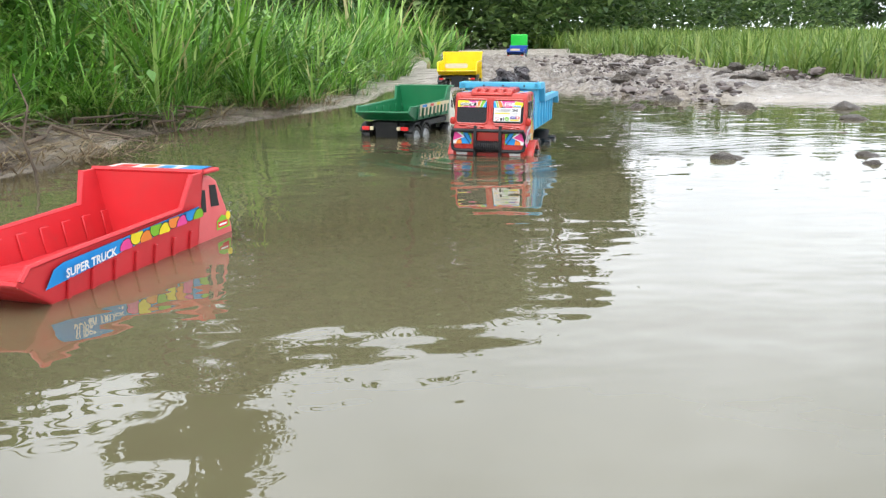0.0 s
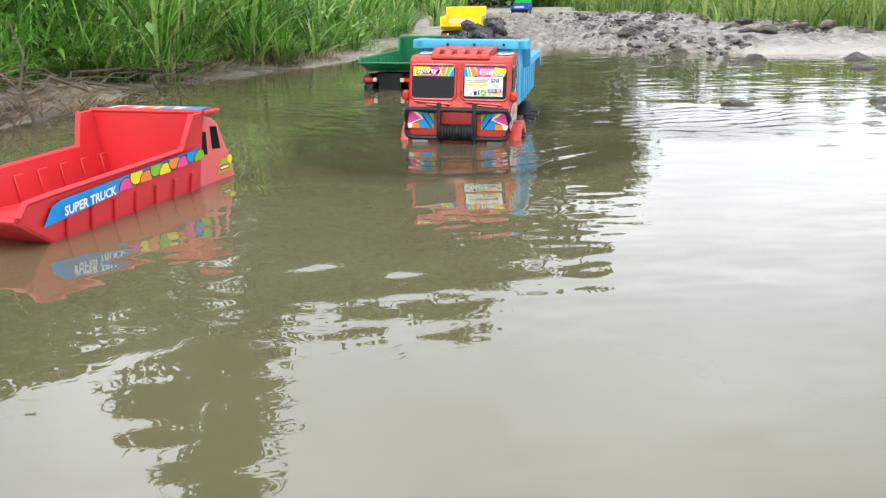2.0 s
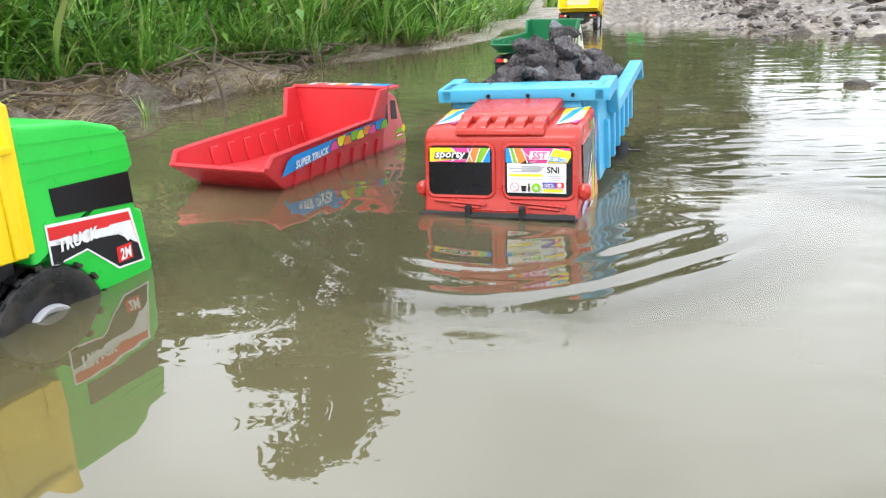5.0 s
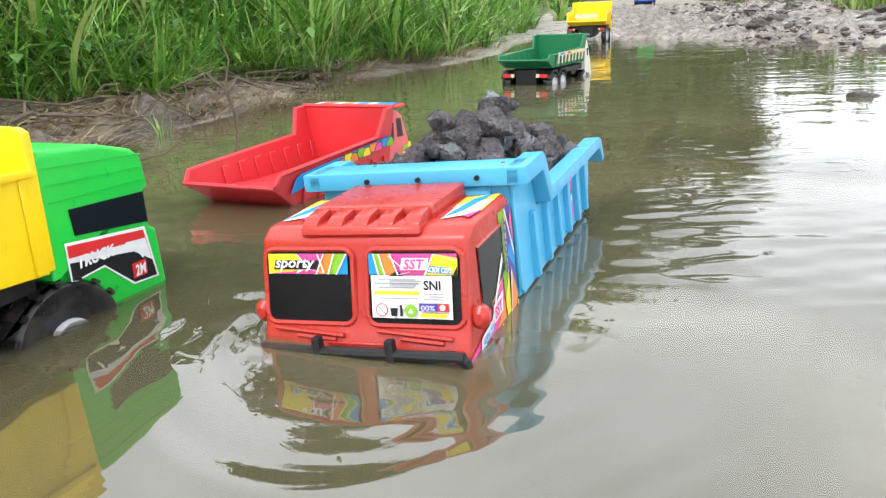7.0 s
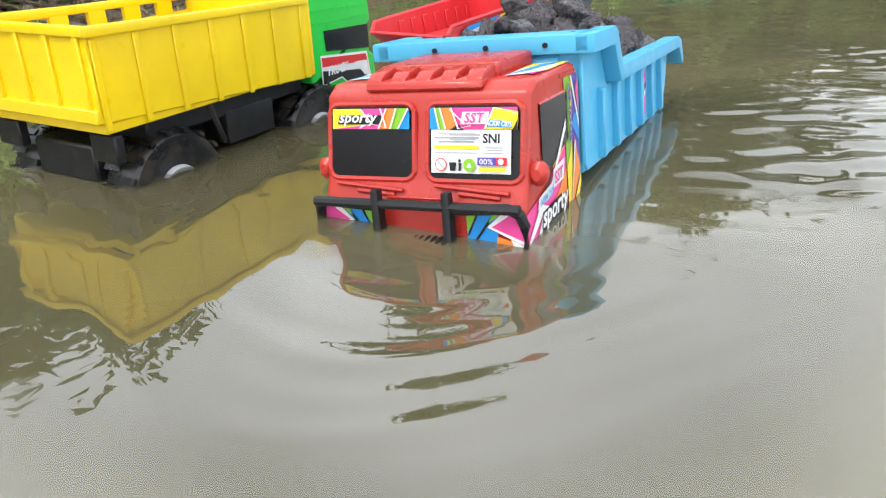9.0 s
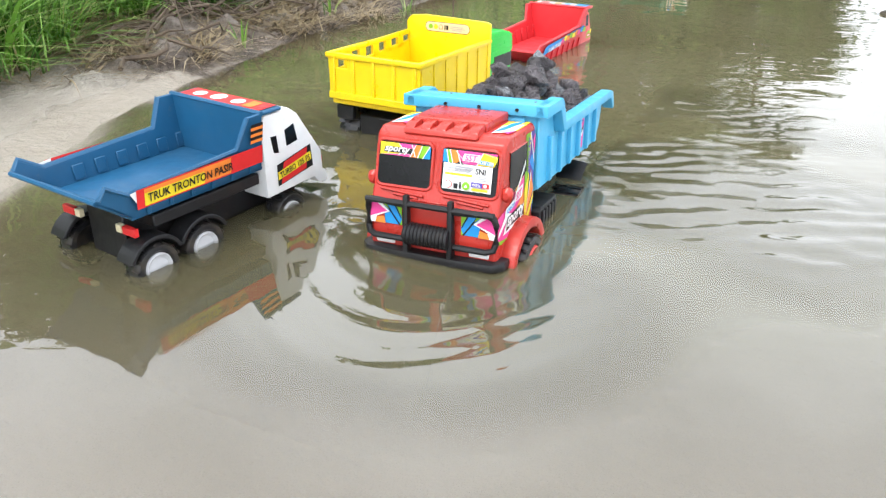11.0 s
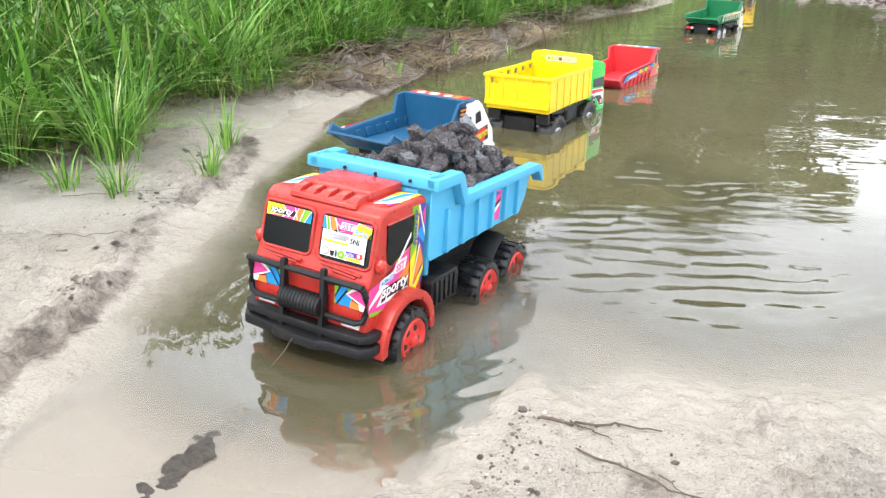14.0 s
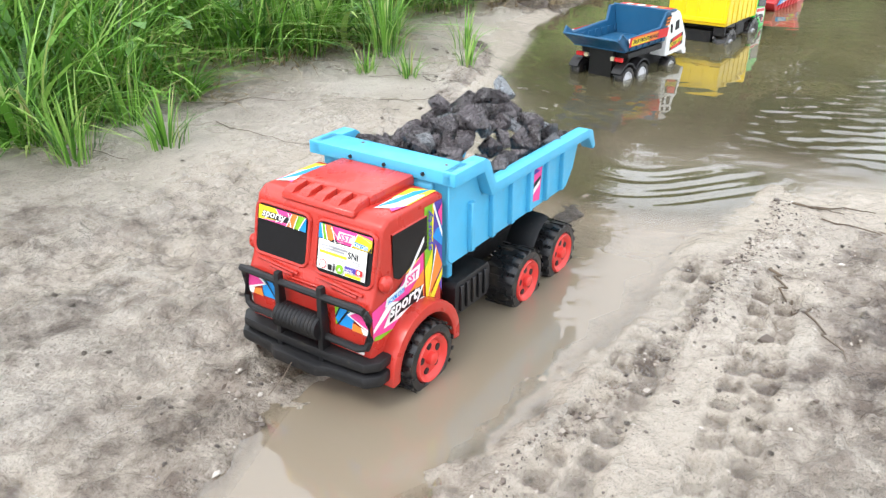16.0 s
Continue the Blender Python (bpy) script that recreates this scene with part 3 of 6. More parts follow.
silt = np.clip(1 - np.exp(-np.maximum(-wz - 0.002, 0) / np.interp(WY, [-2.0, -1.4], [0.070, 0.030])), 0.04, 0.955)
# clay that the wheels have stirred up hides the bed of the shallows and the rut
clay = step(-WY, 1.5, 2.6)
silt = np.maximum(silt, 0.62 * step(-WY, 2.2, 2.7) * step(-wz, 0.001, 0.010))
water = tagged(sheet("water", wx, wy, np.zeros(WX.shape), WATER, {"silt": silt, "clay": clay}, keep=wz < 0.03), "murky greenish brown puddle water mirroring the sky", "water", kind="structure")


def height_at(x, y):
    return float(ground_height(np.array([x]), np.array([y]))[0][0])


# ---- the tipper truck that drives through the water ----
HALF = 0.098


def windscreen_frame(x, v):
    """A point on the sloping front: x across, v from 0 at the lower to 1 at the upper edge of the panes."""
    return Vector((x, 0.0150 - 0.0135 * v, 0.170 + 0.065 * v))


def rounded(u0, v0, u1, v1, r, n=4):
    out = []
    for cx, cy, a in ((u1 - r, v0 + r, -90), (u1 - r, v1 - r, 0), (u0 + r, v1 - r, 90), (u0 + r, v0 + r, 180)):
        out += [(cx + r * math.cos(radians(a + 90 * k / n)), cy + r * math.sin(radians(a + 90 * k / n))) for k in range(n + 1)]
    return out


def slab(points, matrix, thick):
    bm = prism(points, -thick, thick, "z")
    bmesh.ops.transform(bm, matrix=matrix, verts=bm.verts)
    return bm


def wheel_parts(parent, place, radius, width, side, rim_material, rim_share=0.64, lugs=18, hub=True):
    """A tyre with lugs and a dished rim, whose outer face looks along side (+1 or -1) of x."""
    h = width / 2
    tyre = lathe([(-h * 0.8, radius * 0.60), (-h, radius * 0.72), (-h * 0.96, radius * 0.9), (-h * 0.72, radius * 0.965), (0, radius * 0.98),
                  (h * 0.72, radius * 0.965), (h * 0.96, radius * 0.9), (h, radius * 0.72), (h * 0.8, radius * 0.60)], 32)
    for k in range(lugs):
        for s in (-1, 1):
            lug = box(min(0, s * h * 0.98), max(0, s * h * 0.98), -radius * 0.055, radius * 0.055, radius * 0.95, radius * 1.0)
            bmesh.ops.transform(lug, matrix=pose(0, 0, 0, math.degrees(math.tau * (k + 0.25 * s) / lugs)), verts=lug.verts)
            merge(tyre, lug)
    wheel = part("wheel", tyre, TYRE, parent)
    wheel.matrix_basis = pose(*place)
    r = radius * rim_share
    rim = lathe([(side * h * 0.86, r * 0.05), (side * h * 0.86, r * 0.30), (side * h * 0.80, r * 0.74), (side * h * 0.98, r * 0.84), (side * h * 1.06, r * 0.98), (side * h * 0.9, r * 1.04), (side * h * 0.6, r * 1.04)], 28)
    if hub:
        merge(rim, lathe([(side * h * 0.7, r * 0.32), (side * h * 1.10, r * 0.27), (side * h * 1.16, r * 0.20), (side * h * 1.16, r * 0.02)], 14))
    part("rim", rim, rim_material, wheel)
    if hub:
        # black discs on the closed rim paint in the dark of its holes
        for k in range(5):
            a = math.tau * k / 5
            black_disc = lathe([(side * h * 0.70, r * 0.15), (side * h * 0.865, r * 0.15), (side * h * 0.866, r * 0.01)], 12)
            bmesh.ops.translate(black_disc, vec=(0, r * 0.56 * math.cos(a), r * 0.56 * math.sin(a)), verts=black_disc.verts)
            part("rim_hole_disc", black_disc, INK_BLACK, wheel)
    return wheel


def build_tipper():
    truck = thing("tipper_truck", "red-cabbed toy tipper truck with sky blue bed full of stones", "toy truck")
    # cab with its wheel arch
    arch = [(-0.059 + 0.060 * math.cos(radians(a)), 0.050 + 0.060 * math.sin(radians(a))) for a in range(0, 181, 18)]
    outline = [(-0.122, 0.052), (-0.122, 0.244), (-0.112, 0.250), (-0.014, 0.250), (-0.001, 0.242), (0.016, 0.170), (0.026, 0.150), (0.028, 0.060), (0.022, 0.050)] + arch
    cab = part("cab", prism(outline, -HALF, HALF, "x", 0.0055, 3), RED, truck)
    for s in (-1, 1):
        ring = [(-0.059 + r * math.cos(radians(a)), 0.050 + r * math.sin(radians(a))) for r, run in ((0.073, range(-6, 187, 12)), (0.058, range(186, -7, -12))) for a in run]
        part("wheel_arch", prism(ring, min(s * 0.092, s * 0.119), max(s * 0.092, s * 0.119), "x", 0.003, 2), RED, truck)
    # roof hood with four slots
    hood = prism([(-0.030, 0.248), (-0.030, 0.2600), (-0.036, 0.2620), (-0.116, 0.2625), (-0.118, 0.248)], -0.058, 0.058, "x", 0.004, 2)
    for k in range(5):
        x = -0.048 + 0.024 * k
        part("hood_rib", prism([(-0.002, 0.246), (-0.004, 0.2535), (-0.012, 0.2585), (-0.032, 0.2612), (-0.034, 0.246)], x - 0.0075, x + 0.0075, "x", 0.0022, 2), RED, truck)
    merge(hood, prism([(0.001, 0.244), (-0.001, 0.252), (-0.030, 0.253), (-0.030, 0.244)], -0.056, 0.056, "x", 0.002, 1))
    part("roof_hood", hood, RED, truck)
    # panes, their raised frames and the wipers
    front = plane_at(windscreen_frame(0, 0), (-1, 0, 0), (0, -0.0135, 0.065))
    for u0, u1 in ((-0.091, -0.0085), (0.0085, 0.091)):
        pane = rounded(u0, 0.002, u1, 0.063, 0.008)
        part("windscreen_pane", slab(pane, front, 0.0022), GLASS, truck, "black windscreen pane with printed stickers", smooth=False)
        ring = rounded(u0 - 0.002, 0.0, u1 + 0.002, 0.065, 0.009)
        part("pane_frame", tube([front @ Vector((u, v, 0.0008)) for u, v in ring], 0.0028, 6, True), RED, truck)
        middle = (u0 + u1) / 2
        wiper = tube([front @ Vector((middle - 0.034, -0.004, 0.005)), front @ Vector((middle + 0.034, -0.009, 0.006))], 0.0021, 6)
        merge(wiper, tube([front @ Vector((middle - 0.012, -0.010, 0.005)), front @ Vector((middle + 0.026, -0.013, 0.005))], 0.0024, 6))
        part("wiper", wiper, RED, truck)
    for s in (-1, 1):
        side = plane_at((s * HALF, -0.016 if s > 0 else -0.084, 0.170), (0, -s, 0), (0, 0, 1))
        pane = [(0, 0.004), (0.012, -0.003), (0.068, 0.016), (0.068, 0.058), (0, 0.058)] if s > 0 else [(0, 0.016), (0.056, -0.003), (0.068, 0.004), (0.068, 0.058), (0, 0.058)]
        part("side_window", slab(pane, side, 0.0016), GLASS, truck, smooth=False)
        part("pane_frame", tube([side @ Vector((u, v, 0.0006)) for u, v in pane], 0.0022, 6, True), RED, truck)
        mirror = lathe([(-0.009, 0.003), (-0.005, 0.0075), (0.003, 0.0085), (0.008, 0.004)], 14, "y")
        bmesh.ops.translate(mirror, vec=(s * 0.1035, 0.004, 0.176), verts=mirror.verts)
        bmesh.ops.scale(mirror, vec=(1, 1, 1.25), space=Matrix.Translation((0, 0, -0.176)), verts=mirror.verts)
        part("mirror", mirror, RED, truck)
    # lower front: grille lines, lamps, bumper, winch and bull bar
    for k, z in enumerate((0.156, 0.151)):
        part("grille_line", box(-0.03, 0.03, 0.0262, 0.0285, z, z + 0.0025, 0.0008, 1), RED, truck)
    for s in (-1, 1):
        part("headlight", box(min(s * 0.058, s * 0.088), max(s * 0.058, s * 0.088), 0.0265, 0.0295, 0.087, 0.099, 0.002, 2), INK_WHITE, truck, "white headlight")
    bumper = prism([(-0.113, 0.004), (-0.113, 0.030), (-0.10, 0.046), (-0.045, 0.050), (-0.035, 0.058), (0.035, 0.058), (0.045, 0.050), (0.10, 0.046), (0.113, 0.030), (0.113, 0.004)], 0.052, 0.068, "z", 0.005, 2)
    merge(bumper, prism([(-0.111, 0.004), (-0.111, 0.028), (-0.098, 0.043), (-0.045, 0.046), (0.045, 0.046), (0.098, 0.043), (0.111, 0.028), (0.111, 0.004)], 0.072, 0.085, "z", 0.004, 2))
    merge(bumper, box(-0.06, 0.06, 0.005, 0.04, 0.06, 0.08))
    part("bumper", bumper, BLACK, truck, "black plastic double bumper")
    for s in (-1, 1):
        loop = [(s * 0.030, 0.034, 0.150), (s * 0.088, 0.036, 0.154), (s * 0.0965, 0.034, 0.149), (s * 0.099, 0.031, 0.139), (s * 0.099, 0.031, 0.113), (s * 0.096, 0.033, 0.103), (s * 0.086, 0.036, 0.100), (s * 0.030, 0.036, 0.100)]
        part("bull_bar_loop", tube(loop, 0.0048, 8), BLACK, truck)
        upright = prism([(0.030, 0.066), (0.046, 0.066), (0.044, 0.12), (0.042, 0.167), (0.033, 0.167), (0.030, 0.12)], min(s * 0.030, s * 0.038), max(s * 0.030, s * 0.038), "x", 0.0025, 2)
        part("bull_bar_upright", upright, BLACK, truck)
    part("bull_bar_tube", tube([(-0.098, 0.038, 0.154), (0.098, 0.038, 0.154)], 0.0046, 8), BLACK, truck)
    drum = lathe([(-0.034 + 0.068 * k / 24, 0.0165 if k % 2 else 0.0142) for k in range(25)], 16)
    bmesh.ops.translate(drum, vec=(0, 0.040, 0.112), verts=drum.verts)
    part("winch_drum", drum, BLACK, truck, "ribbed black winch drum")
    part("tow_string", tube([(0.004, 0.056, 0.060), (0.001, 0.075, 0.050), (0.004, 0.10, 0.035)], 0.0007, 5), BARK, truck)
    # printed stickers
    L = plane_at(windscreen_frame(0.091, 0) + Vector((0, 0.0022, 0)), (-1, 0, 0), (0, -0.0135, 0.065))
    band = 0.044
    decal("sticker", [(INK_PINK, rect(0.002, band, 0.080, 0.0615)), (INK_YELLOW, [(0.002, band), (0.044, band + 0.004), (0.03, 0.0615), (0.002, 0.0615)]), (INK_ORANGE, [(0.050, band), (0.066, band), (0.070, 0.0615), (0.058, 0.0615)]),
                      (INK_WHITE, [(0.030, band), (0.055, band + 0.012), (0.034, band + 0.006)]), (INK_GREEN, [(0.062, band), (0.070, band), (0.080, 0.0615), (0.068, 0.0615)]), (INK_BLUE, [(0.070, band), (0.081, band), (0.081, 0.0615)]),
                      (INK_BLACK, [(0.008, band + 0.004), (0.052, band + 0.004), (0.054, band + 0.012), (0.010, band + 0.012)])], L, truck, "pink and yellow lightning sticker")
    # white outlines between the printed flashes
    edges = [(0.002, band, 0.044, band + 0.004), (0.044, band + 0.004, 0.031, 0.0615), (0.044, band + 0.004, 0.058, band + 0.001), (0.050, band, 0.058, 0.0615), (0.058, band + 0.001, 0.052, 0.0615), (0.062, band, 0.068, 0.0615), (0.070, band, 0.080, 0.0615)]
    decal("sticker", [(INK_WHITE, [(a, b), (a + 0.0014, b), (c + 0.0014, d), (c, d)]) for a, b, c, d in edges], L, truck, "white outlines of a sticker", 0.0024)
    lettering("sporty", 0.011, 0.040, L @ Matrix.Translation((0.010, band + 0.0025, 0)), INK_WHITE, truck, 0.0032, 0.25, 0.02)
    Rr = plane_at(windscreen_frame(-0.0085, 0) + Vector((0, 0.0022, 0)), (-1, 0, 0), (0, -0.0135, 0.065))
    bars = [(INK_GREY, rect(0.022, 0.0385 - 0.0036 * k, 0.050 - 0.004 * (k % 2), 0.040 - 0.0036 * k)) for k in range(2)]
    decal("sticker", [(INK_PINK, [(0.014, band), (0.080, band), (0.080, 0.0615), (0.005, 0.0615)]), (INK_BLUE, [(0.001, band), (0.010, band), (0.006, 0.0615), (0.001, 0.0615)]), (INK_GREEN, [(0.010, band), (0.016, band), (0.010, 0.0615), (0.005, 0.0615)]),
                      (INK_ORANGE, [(0.016, band), (0.028, band), (0.022, 0.0615), (0.012, 0.0615)]), (INK_WHITE, [(0.020, 0.060), (0.050, band + 0.001), (0.032, band + 0.010)]), (INK_YELLOW, [(0.052, band), (0.081, band), (0.081, 0.058), (0.060, 0.0615)]),
                      (INK_WHITE, [(0.030, band + 0.004), (0.054, band + 0.004), (0.056, band + 0.014), (0.032, band + 0.014)]), (INK_BLUE, [(0.054, band + 0.002), (0.076, band + 0.001), (0.076, band + 0.006), (0.054, band + 0.008)]), (INK_BLACK, [(0.020, band - 0.001), (0.034, band - 0.001), (0.028, band + 0.004)]), (INK_BLACK, [(0.0765, band - 0.001), (0.081, band - 0.001), (0.081, band + 0.008)])], Rr, truck, "pink sticker with blue and yellow flashes")
    edges = [(0.010, band, 0.0055, 0.0615), (0.016, band, 0.0105, 0.0615), (0.028, band, 0.021, 0.0615), (0.020, 0.060, 0.034, band + 0.004), (0.052, band, 0.060, 0.0615), (0.060, 0.0615, 0.081, 0.056), (0.028, band, 0.040, band + 0.003)]
    decal("sticker", [(INK_WHITE, [(a, b), (a + 0.0014, b), (c + 0.0014, d), (c, d)]) for a, b, c, d in edges], Rr, truck, "white outlines of a sticker", 0.0028)
    lettering("SST", 0.0085, 0.019, Rr @ Matrix.Translation((0.034, band + 0.0048, 0)), INK_PINK, truck, 0.0038, 0.2, 0.02)
    paper = [(INK_WHITE, rect(0.003, 0.0075, 0.0755, 0.0435)), (INK_GREY, rect(0.010, 0.0395, 0.044, 0.0405)), (INK_GREY, rect(0.006, 0.0362, 0.047, 0.0376)), (INK_GREY, rect(0.010, 0.0330, 0.043, 0.0342)),
             (INK_YELLOW, rect(0.006, 0.0275, 0.047, 0.0305)), (INK_GREY, rect(0.007, 0.0240, 0.046, 0.0249)), (INK_RED, disc(0.0125, 0.0145, 0.0056)), (INK_WHITE, disc(0.0125, 0.0145, 0.0047)), (INK_GREY, [(0.0085, 0.0175), (0.0095, 0.0185), (0.0165, 0.0115), (0.0155, 0.0105)]),
             (INK_BLACK, [(0.0215, 0.0095), (0.0265, 0.0095), (0.0275, 0.0165), (0.0205, 0.0165)]), (INK_BLACK, rect(0.0295, 0.0095, 0.0318, 0.0165)), (INK_BLACK, disc(0.0305, 0.0180, 0.0014, 10)),
             (INK_GREEN, disc(0.0395, 0.0145, 0.0056)), (INK_WHITE, [(0.0370, 0.0125), (0.0420, 0.0125), (0.0395, 0.0168)]), (INK_VIOLET, rect(0.0470, 0.0145, 0.0640, 0.0210)), (INK_RED, rect(0.0640, 0.0145, 0.0735, 0.0210)), (INK_WHITE, disc(0.0680, 0.0178, 0.0025)), (INK_YELLOW, rect(0.0485, 0.0095, 0.0720, 0.0128)),
             ] + bars
    paper += [(INK_GREY, rect(0.052 + 0.004 * (k % 2), 0.0285 - 0.0022 * k, 0.070, 0.0293 - 0.0022 * k)) for k in range(3)]
    decal("paper_label", paper, Rr @ Matrix.Translation((0, 0, 0.0012)), truck, "white printed safety label")
    lettering("SNI", 0.0080, 0.0150, Rr @ Matrix.Translation((0.0535, 0.0325, 0.0012)), INK_BLACK, truck, 0.0078, 0.0, 0.03)
    lettering("ACKM C075", 0.0045, 0.0230, Rr @ Matrix.Translation((0.0535, band + 0.0028, 0)) @ pose(0, 0, 0, 0, 0, -3), INK_WHITE, truck, 0.0038, 0.1, 0.03)
    lettering("100%", 0.0045, 0.0145, Rr @ Matrix.Translation((0.0482, 0.0155, 0.0012)), INK_WHITE, truck, 0.0078)
    for s in (-1, 1):
        # side flash below the window, the upright strip behind it and the front corner flash
        side = plane_at((s * HALF, 0.024, 0.0), (0, -1, 0), (0, 0, 1)) if s < 0 else plane_at((s * HALF, -0.118, 0.0), (0, 1, 0), (0, 0, 1))

        def m(u):
            return u if s < 0 else 0.142 - u

        def flip(points):
            return [(m(u), v) for u, v in points]
        decal("sticker", [(INK_PINK, flip([(0.0, 0.108), (0.014, 0.104), (0.101, 0.112), (0.101, 0.205), (0.052, 0.156), (0.0, 0.146)])), (INK_GREEN, flip([(0.0, 0.108), (0.014, 0.104), (0.040, 0.1065), (0.004, 0.112)])), (INK_ORANGE, flip([(0.070, 0.140), (0.101, 0.114), (0.101, 0.160)])),
                          (INK_YELLOW, flip([(0.062, 0.168), (0.082, 0.174), (0.101, 0.184), (0.101, 0.200)])), (INK_WHITE, flip([(0.0, 0.118), (0.034, 0.136), (0.018, 0.116), (0.101, 0.116), (0.101, 0.122), (0.030, 0.146), (0.0, 0.123)])), (INK_BLACK, flip([(0.030, 0.1185), (0.050, 0.122), (0.099, 0.123), (0.097, 0.139), (0.080, 0.141), (0.034, 0.138)])),
                          (INK_WHITE, flip([(0.022, 0.143), (0.058, 0.147), (0.062, 0.158), (0.026, 0.153)])), (INK_WHITE, flip([(0.054, 0.154), (0.060, 0.155), (0.101, 0.197), (0.101, 0.205)])), (INK_BLACK, flip([(0.040, 0.155), (0.050, 0.157), (0.098, 0.202), (0.060, 0.167)])),
                          (INK_WHITE, flip([(0.060, 0.152), (0.088, 0.154), (0.092, 0.172), (0.062, 0.168)]))], side, truck, "pink lightning sticker with white lettering")
        low = side @ Matrix.Translation((0.029, 0.1200, 0)) @ pose(0, 0, 0, 0, 0, 3) if s < 0 else side @ Matrix.Translation((0.042, 0.1235, 0)) @ pose(0, 0, 0, 0, 0, -3)
        lettering("sporty", 0.021, 0.070, low, INK_WHITE, truck, 0.0034, 0.25, 0.03)
        upper = side @ Matrix.Translation((0.063, 0.1545, 0)) @ pose(0, 0, 0, 0, 0, 5) if s < 0 else side @ Matrix.Translation((0.053, 0.1570, 0)) @ pose(0, 0, 0, 0, 0, -5)
        lettering("SST", 0.0110, 0.024, upper, INK_PINK, truck, 0.0034, 0.2, 0.03)
        code = side @ Matrix.Translation((0.026, 0.1450, 0)) @ pose(0, 0, 0, 0, 0, 6) if s < 0 else side @ Matrix.Translation((0.083, 0.1485, 0)) @ pose(0, 0, 0, 0, 0, -6)
        lettering("ACKM C075", 0.0065, 0.033, code, INK_BLUE, truck, 0.0034, 0.1, 0.03)
        decal("sticker", [(INK_GREEN, flip([(0.104, 0.150), (0.122, 0.150), (0.122, 0.240), (0.104, 0.240)])), (INK_VIOLET, flip([(0.122, 0.150), (0.141, 0.112), (0.141, 0.240), (0.122, 0.240)])), (INK_YELLOW, flip([(0.104, 0.158), (0.106, 0.112), (0.116, 0.108), (0.124, 0.240), (0.120, 0.240), (0.118, 0.176)])),
                          (INK_BLUE, flip([(0.120, 0.196), (0.141, 0.176), (0.141, 0.206), (0.128, 0.204)])), (INK_WHITE, flip([(0.120, 0.238), (0.123, 0.240), (0.141, 0.196), (0.141, 0.188)])), (INK_ORANGE, flip([(0.110, 0.116), (0.141, 0.150), (0.126, 0.184), (0.120, 0.150)])), (INK_YELLOW, flip([(0.108, 0.110), (0.120, 0.108), (0.141, 0.136), (0.141, 0.146)])),
                          (INK_WHITE, flip([(0.108, 0.112), (0.128, 0.180), (0.124, 0.178)])), (INK_PINK, flip([(0.130, 0.226), (0.139, 0.204), (0.139, 0.236)]))], side, truck, "bright green and violet upright sticker")
        up = side @ Matrix.Translation((0.1195, 0.180, 0)) @ pose(0, 0, 0, 0, 0, 90) if s < 0 else side @ Matrix.Translation((0.0225, 0.236, 0)) @ pose(0, 0, 0, 0, 0, -90)
        lettering("sporty", 0.012, 0.056, up, INK_VIOLET, truck, 0.0030, 0.2, 0.03)
        nose = plane_at((s * 0.098, 0.0274, 0.117), (-s, 0, 0), (0, 0, 1)) if s > 0 else plane_at((s * 0.046, 0.0274, 0.117), (-1, 0, 0), (0, 0, 1))

        def w(points):
            return points if s < 0 else [(0.052 - u, v) for u, v in points][::-1]
        flashes = [(INK_BLUE, rect(0.0, 0.0, 0.028, 0.034)), (INK_GREEN, [(0.0, 0.012), (0.012, 0.034), (0.0, 0.034)]), (INK_GREEN, [(0.0, 0.0), (0.004, 0.0), (0.0, 0.009)]), (INK_BLACK, [(0.0, 0.010), (0.002, 0.011), (0.014, 0.034), (0.0115, 0.034)]), (INK_BLACK, [(0.002, 0.0), (0.0045, 0.0), (0.027, 0.030), (0.025, 0.031)]),
                   (INK_GREEN, [(0.020, 0.022), (0.026, 0.026), (0.034, 0.034), (0.026, 0.034)]), (INK_WHITE, [(0.019, 0.0185), (0.052, 0.004), (0.052, 0.034), (0.036, 0.034)]), (INK_PINK, [(0.023, 0.0188), (0.052, 0.0075), (0.052, 0.034), (0.041, 0.033), (0.037, 0.028)]), (INK_ORANGE, [(0.026, 0.0), (0.046, 0.0), (0.040, 0.008), (0.028, 0.011)]), (INK_WHITE, [(0.043, 0.0), (0.052, 0.0), (0.052, 0.004), (0.040, 0.009)])]
        decal("sticker", [(ink, w(points)) for ink, points in flashes], nose, truck, "blue, green and pink corner sticker")
        roof = plane_at((min(s * 0.062, s * 0.094), -0.112, 0.2502), (1, 0, 0), (0, 1, 0))
        decal("sticker", [(INK_YELLOW, [(0.0, 0.0), (0.030, 0.012), (0.030, 0.050), (0.0, 0.060)]), (INK_WHITE, [(0.002, 0.02), (0.028, 0.04), (0.028, 0.086), (0.002, 0.070)]), (INK_BLUE, [(0.006, 0.0), (0.020, 0.02), (0.028, 0.084), (0.016, 0.060)]), (INK_PINK, [(0.0, 0.060), (0.012, 0.078), (0.004, 0.084)])], roof, truck, "yellow and blue roof sticker")
    # chassis, tank, mudguards
    part("chassis", joined(box(-0.045, 0.045, -0.47, -0.10, 0.058, 0.088, 0.003, 1), box(-0.060, 0.060, -0.13, -0.02, 0.045, 0.075, 0.002, 1), box(-0.052, 0.052, -0.46, -0.22, 0.088, 0.124, 0.003, 1)), BLACK, truck)
    for s in (-1, 1):
        tank = prism([(-0.142, 0.060), (-0.142, 0.104), (-0.150, 0.110), (-0.226, 0.110), (-0.232, 0.100), (-0.232, 0.066), (-0.224, 0.058)], min(s * 0.05, s * 0.104), max(s * 0.05, s * 0.104), "x", 0.004, 2)
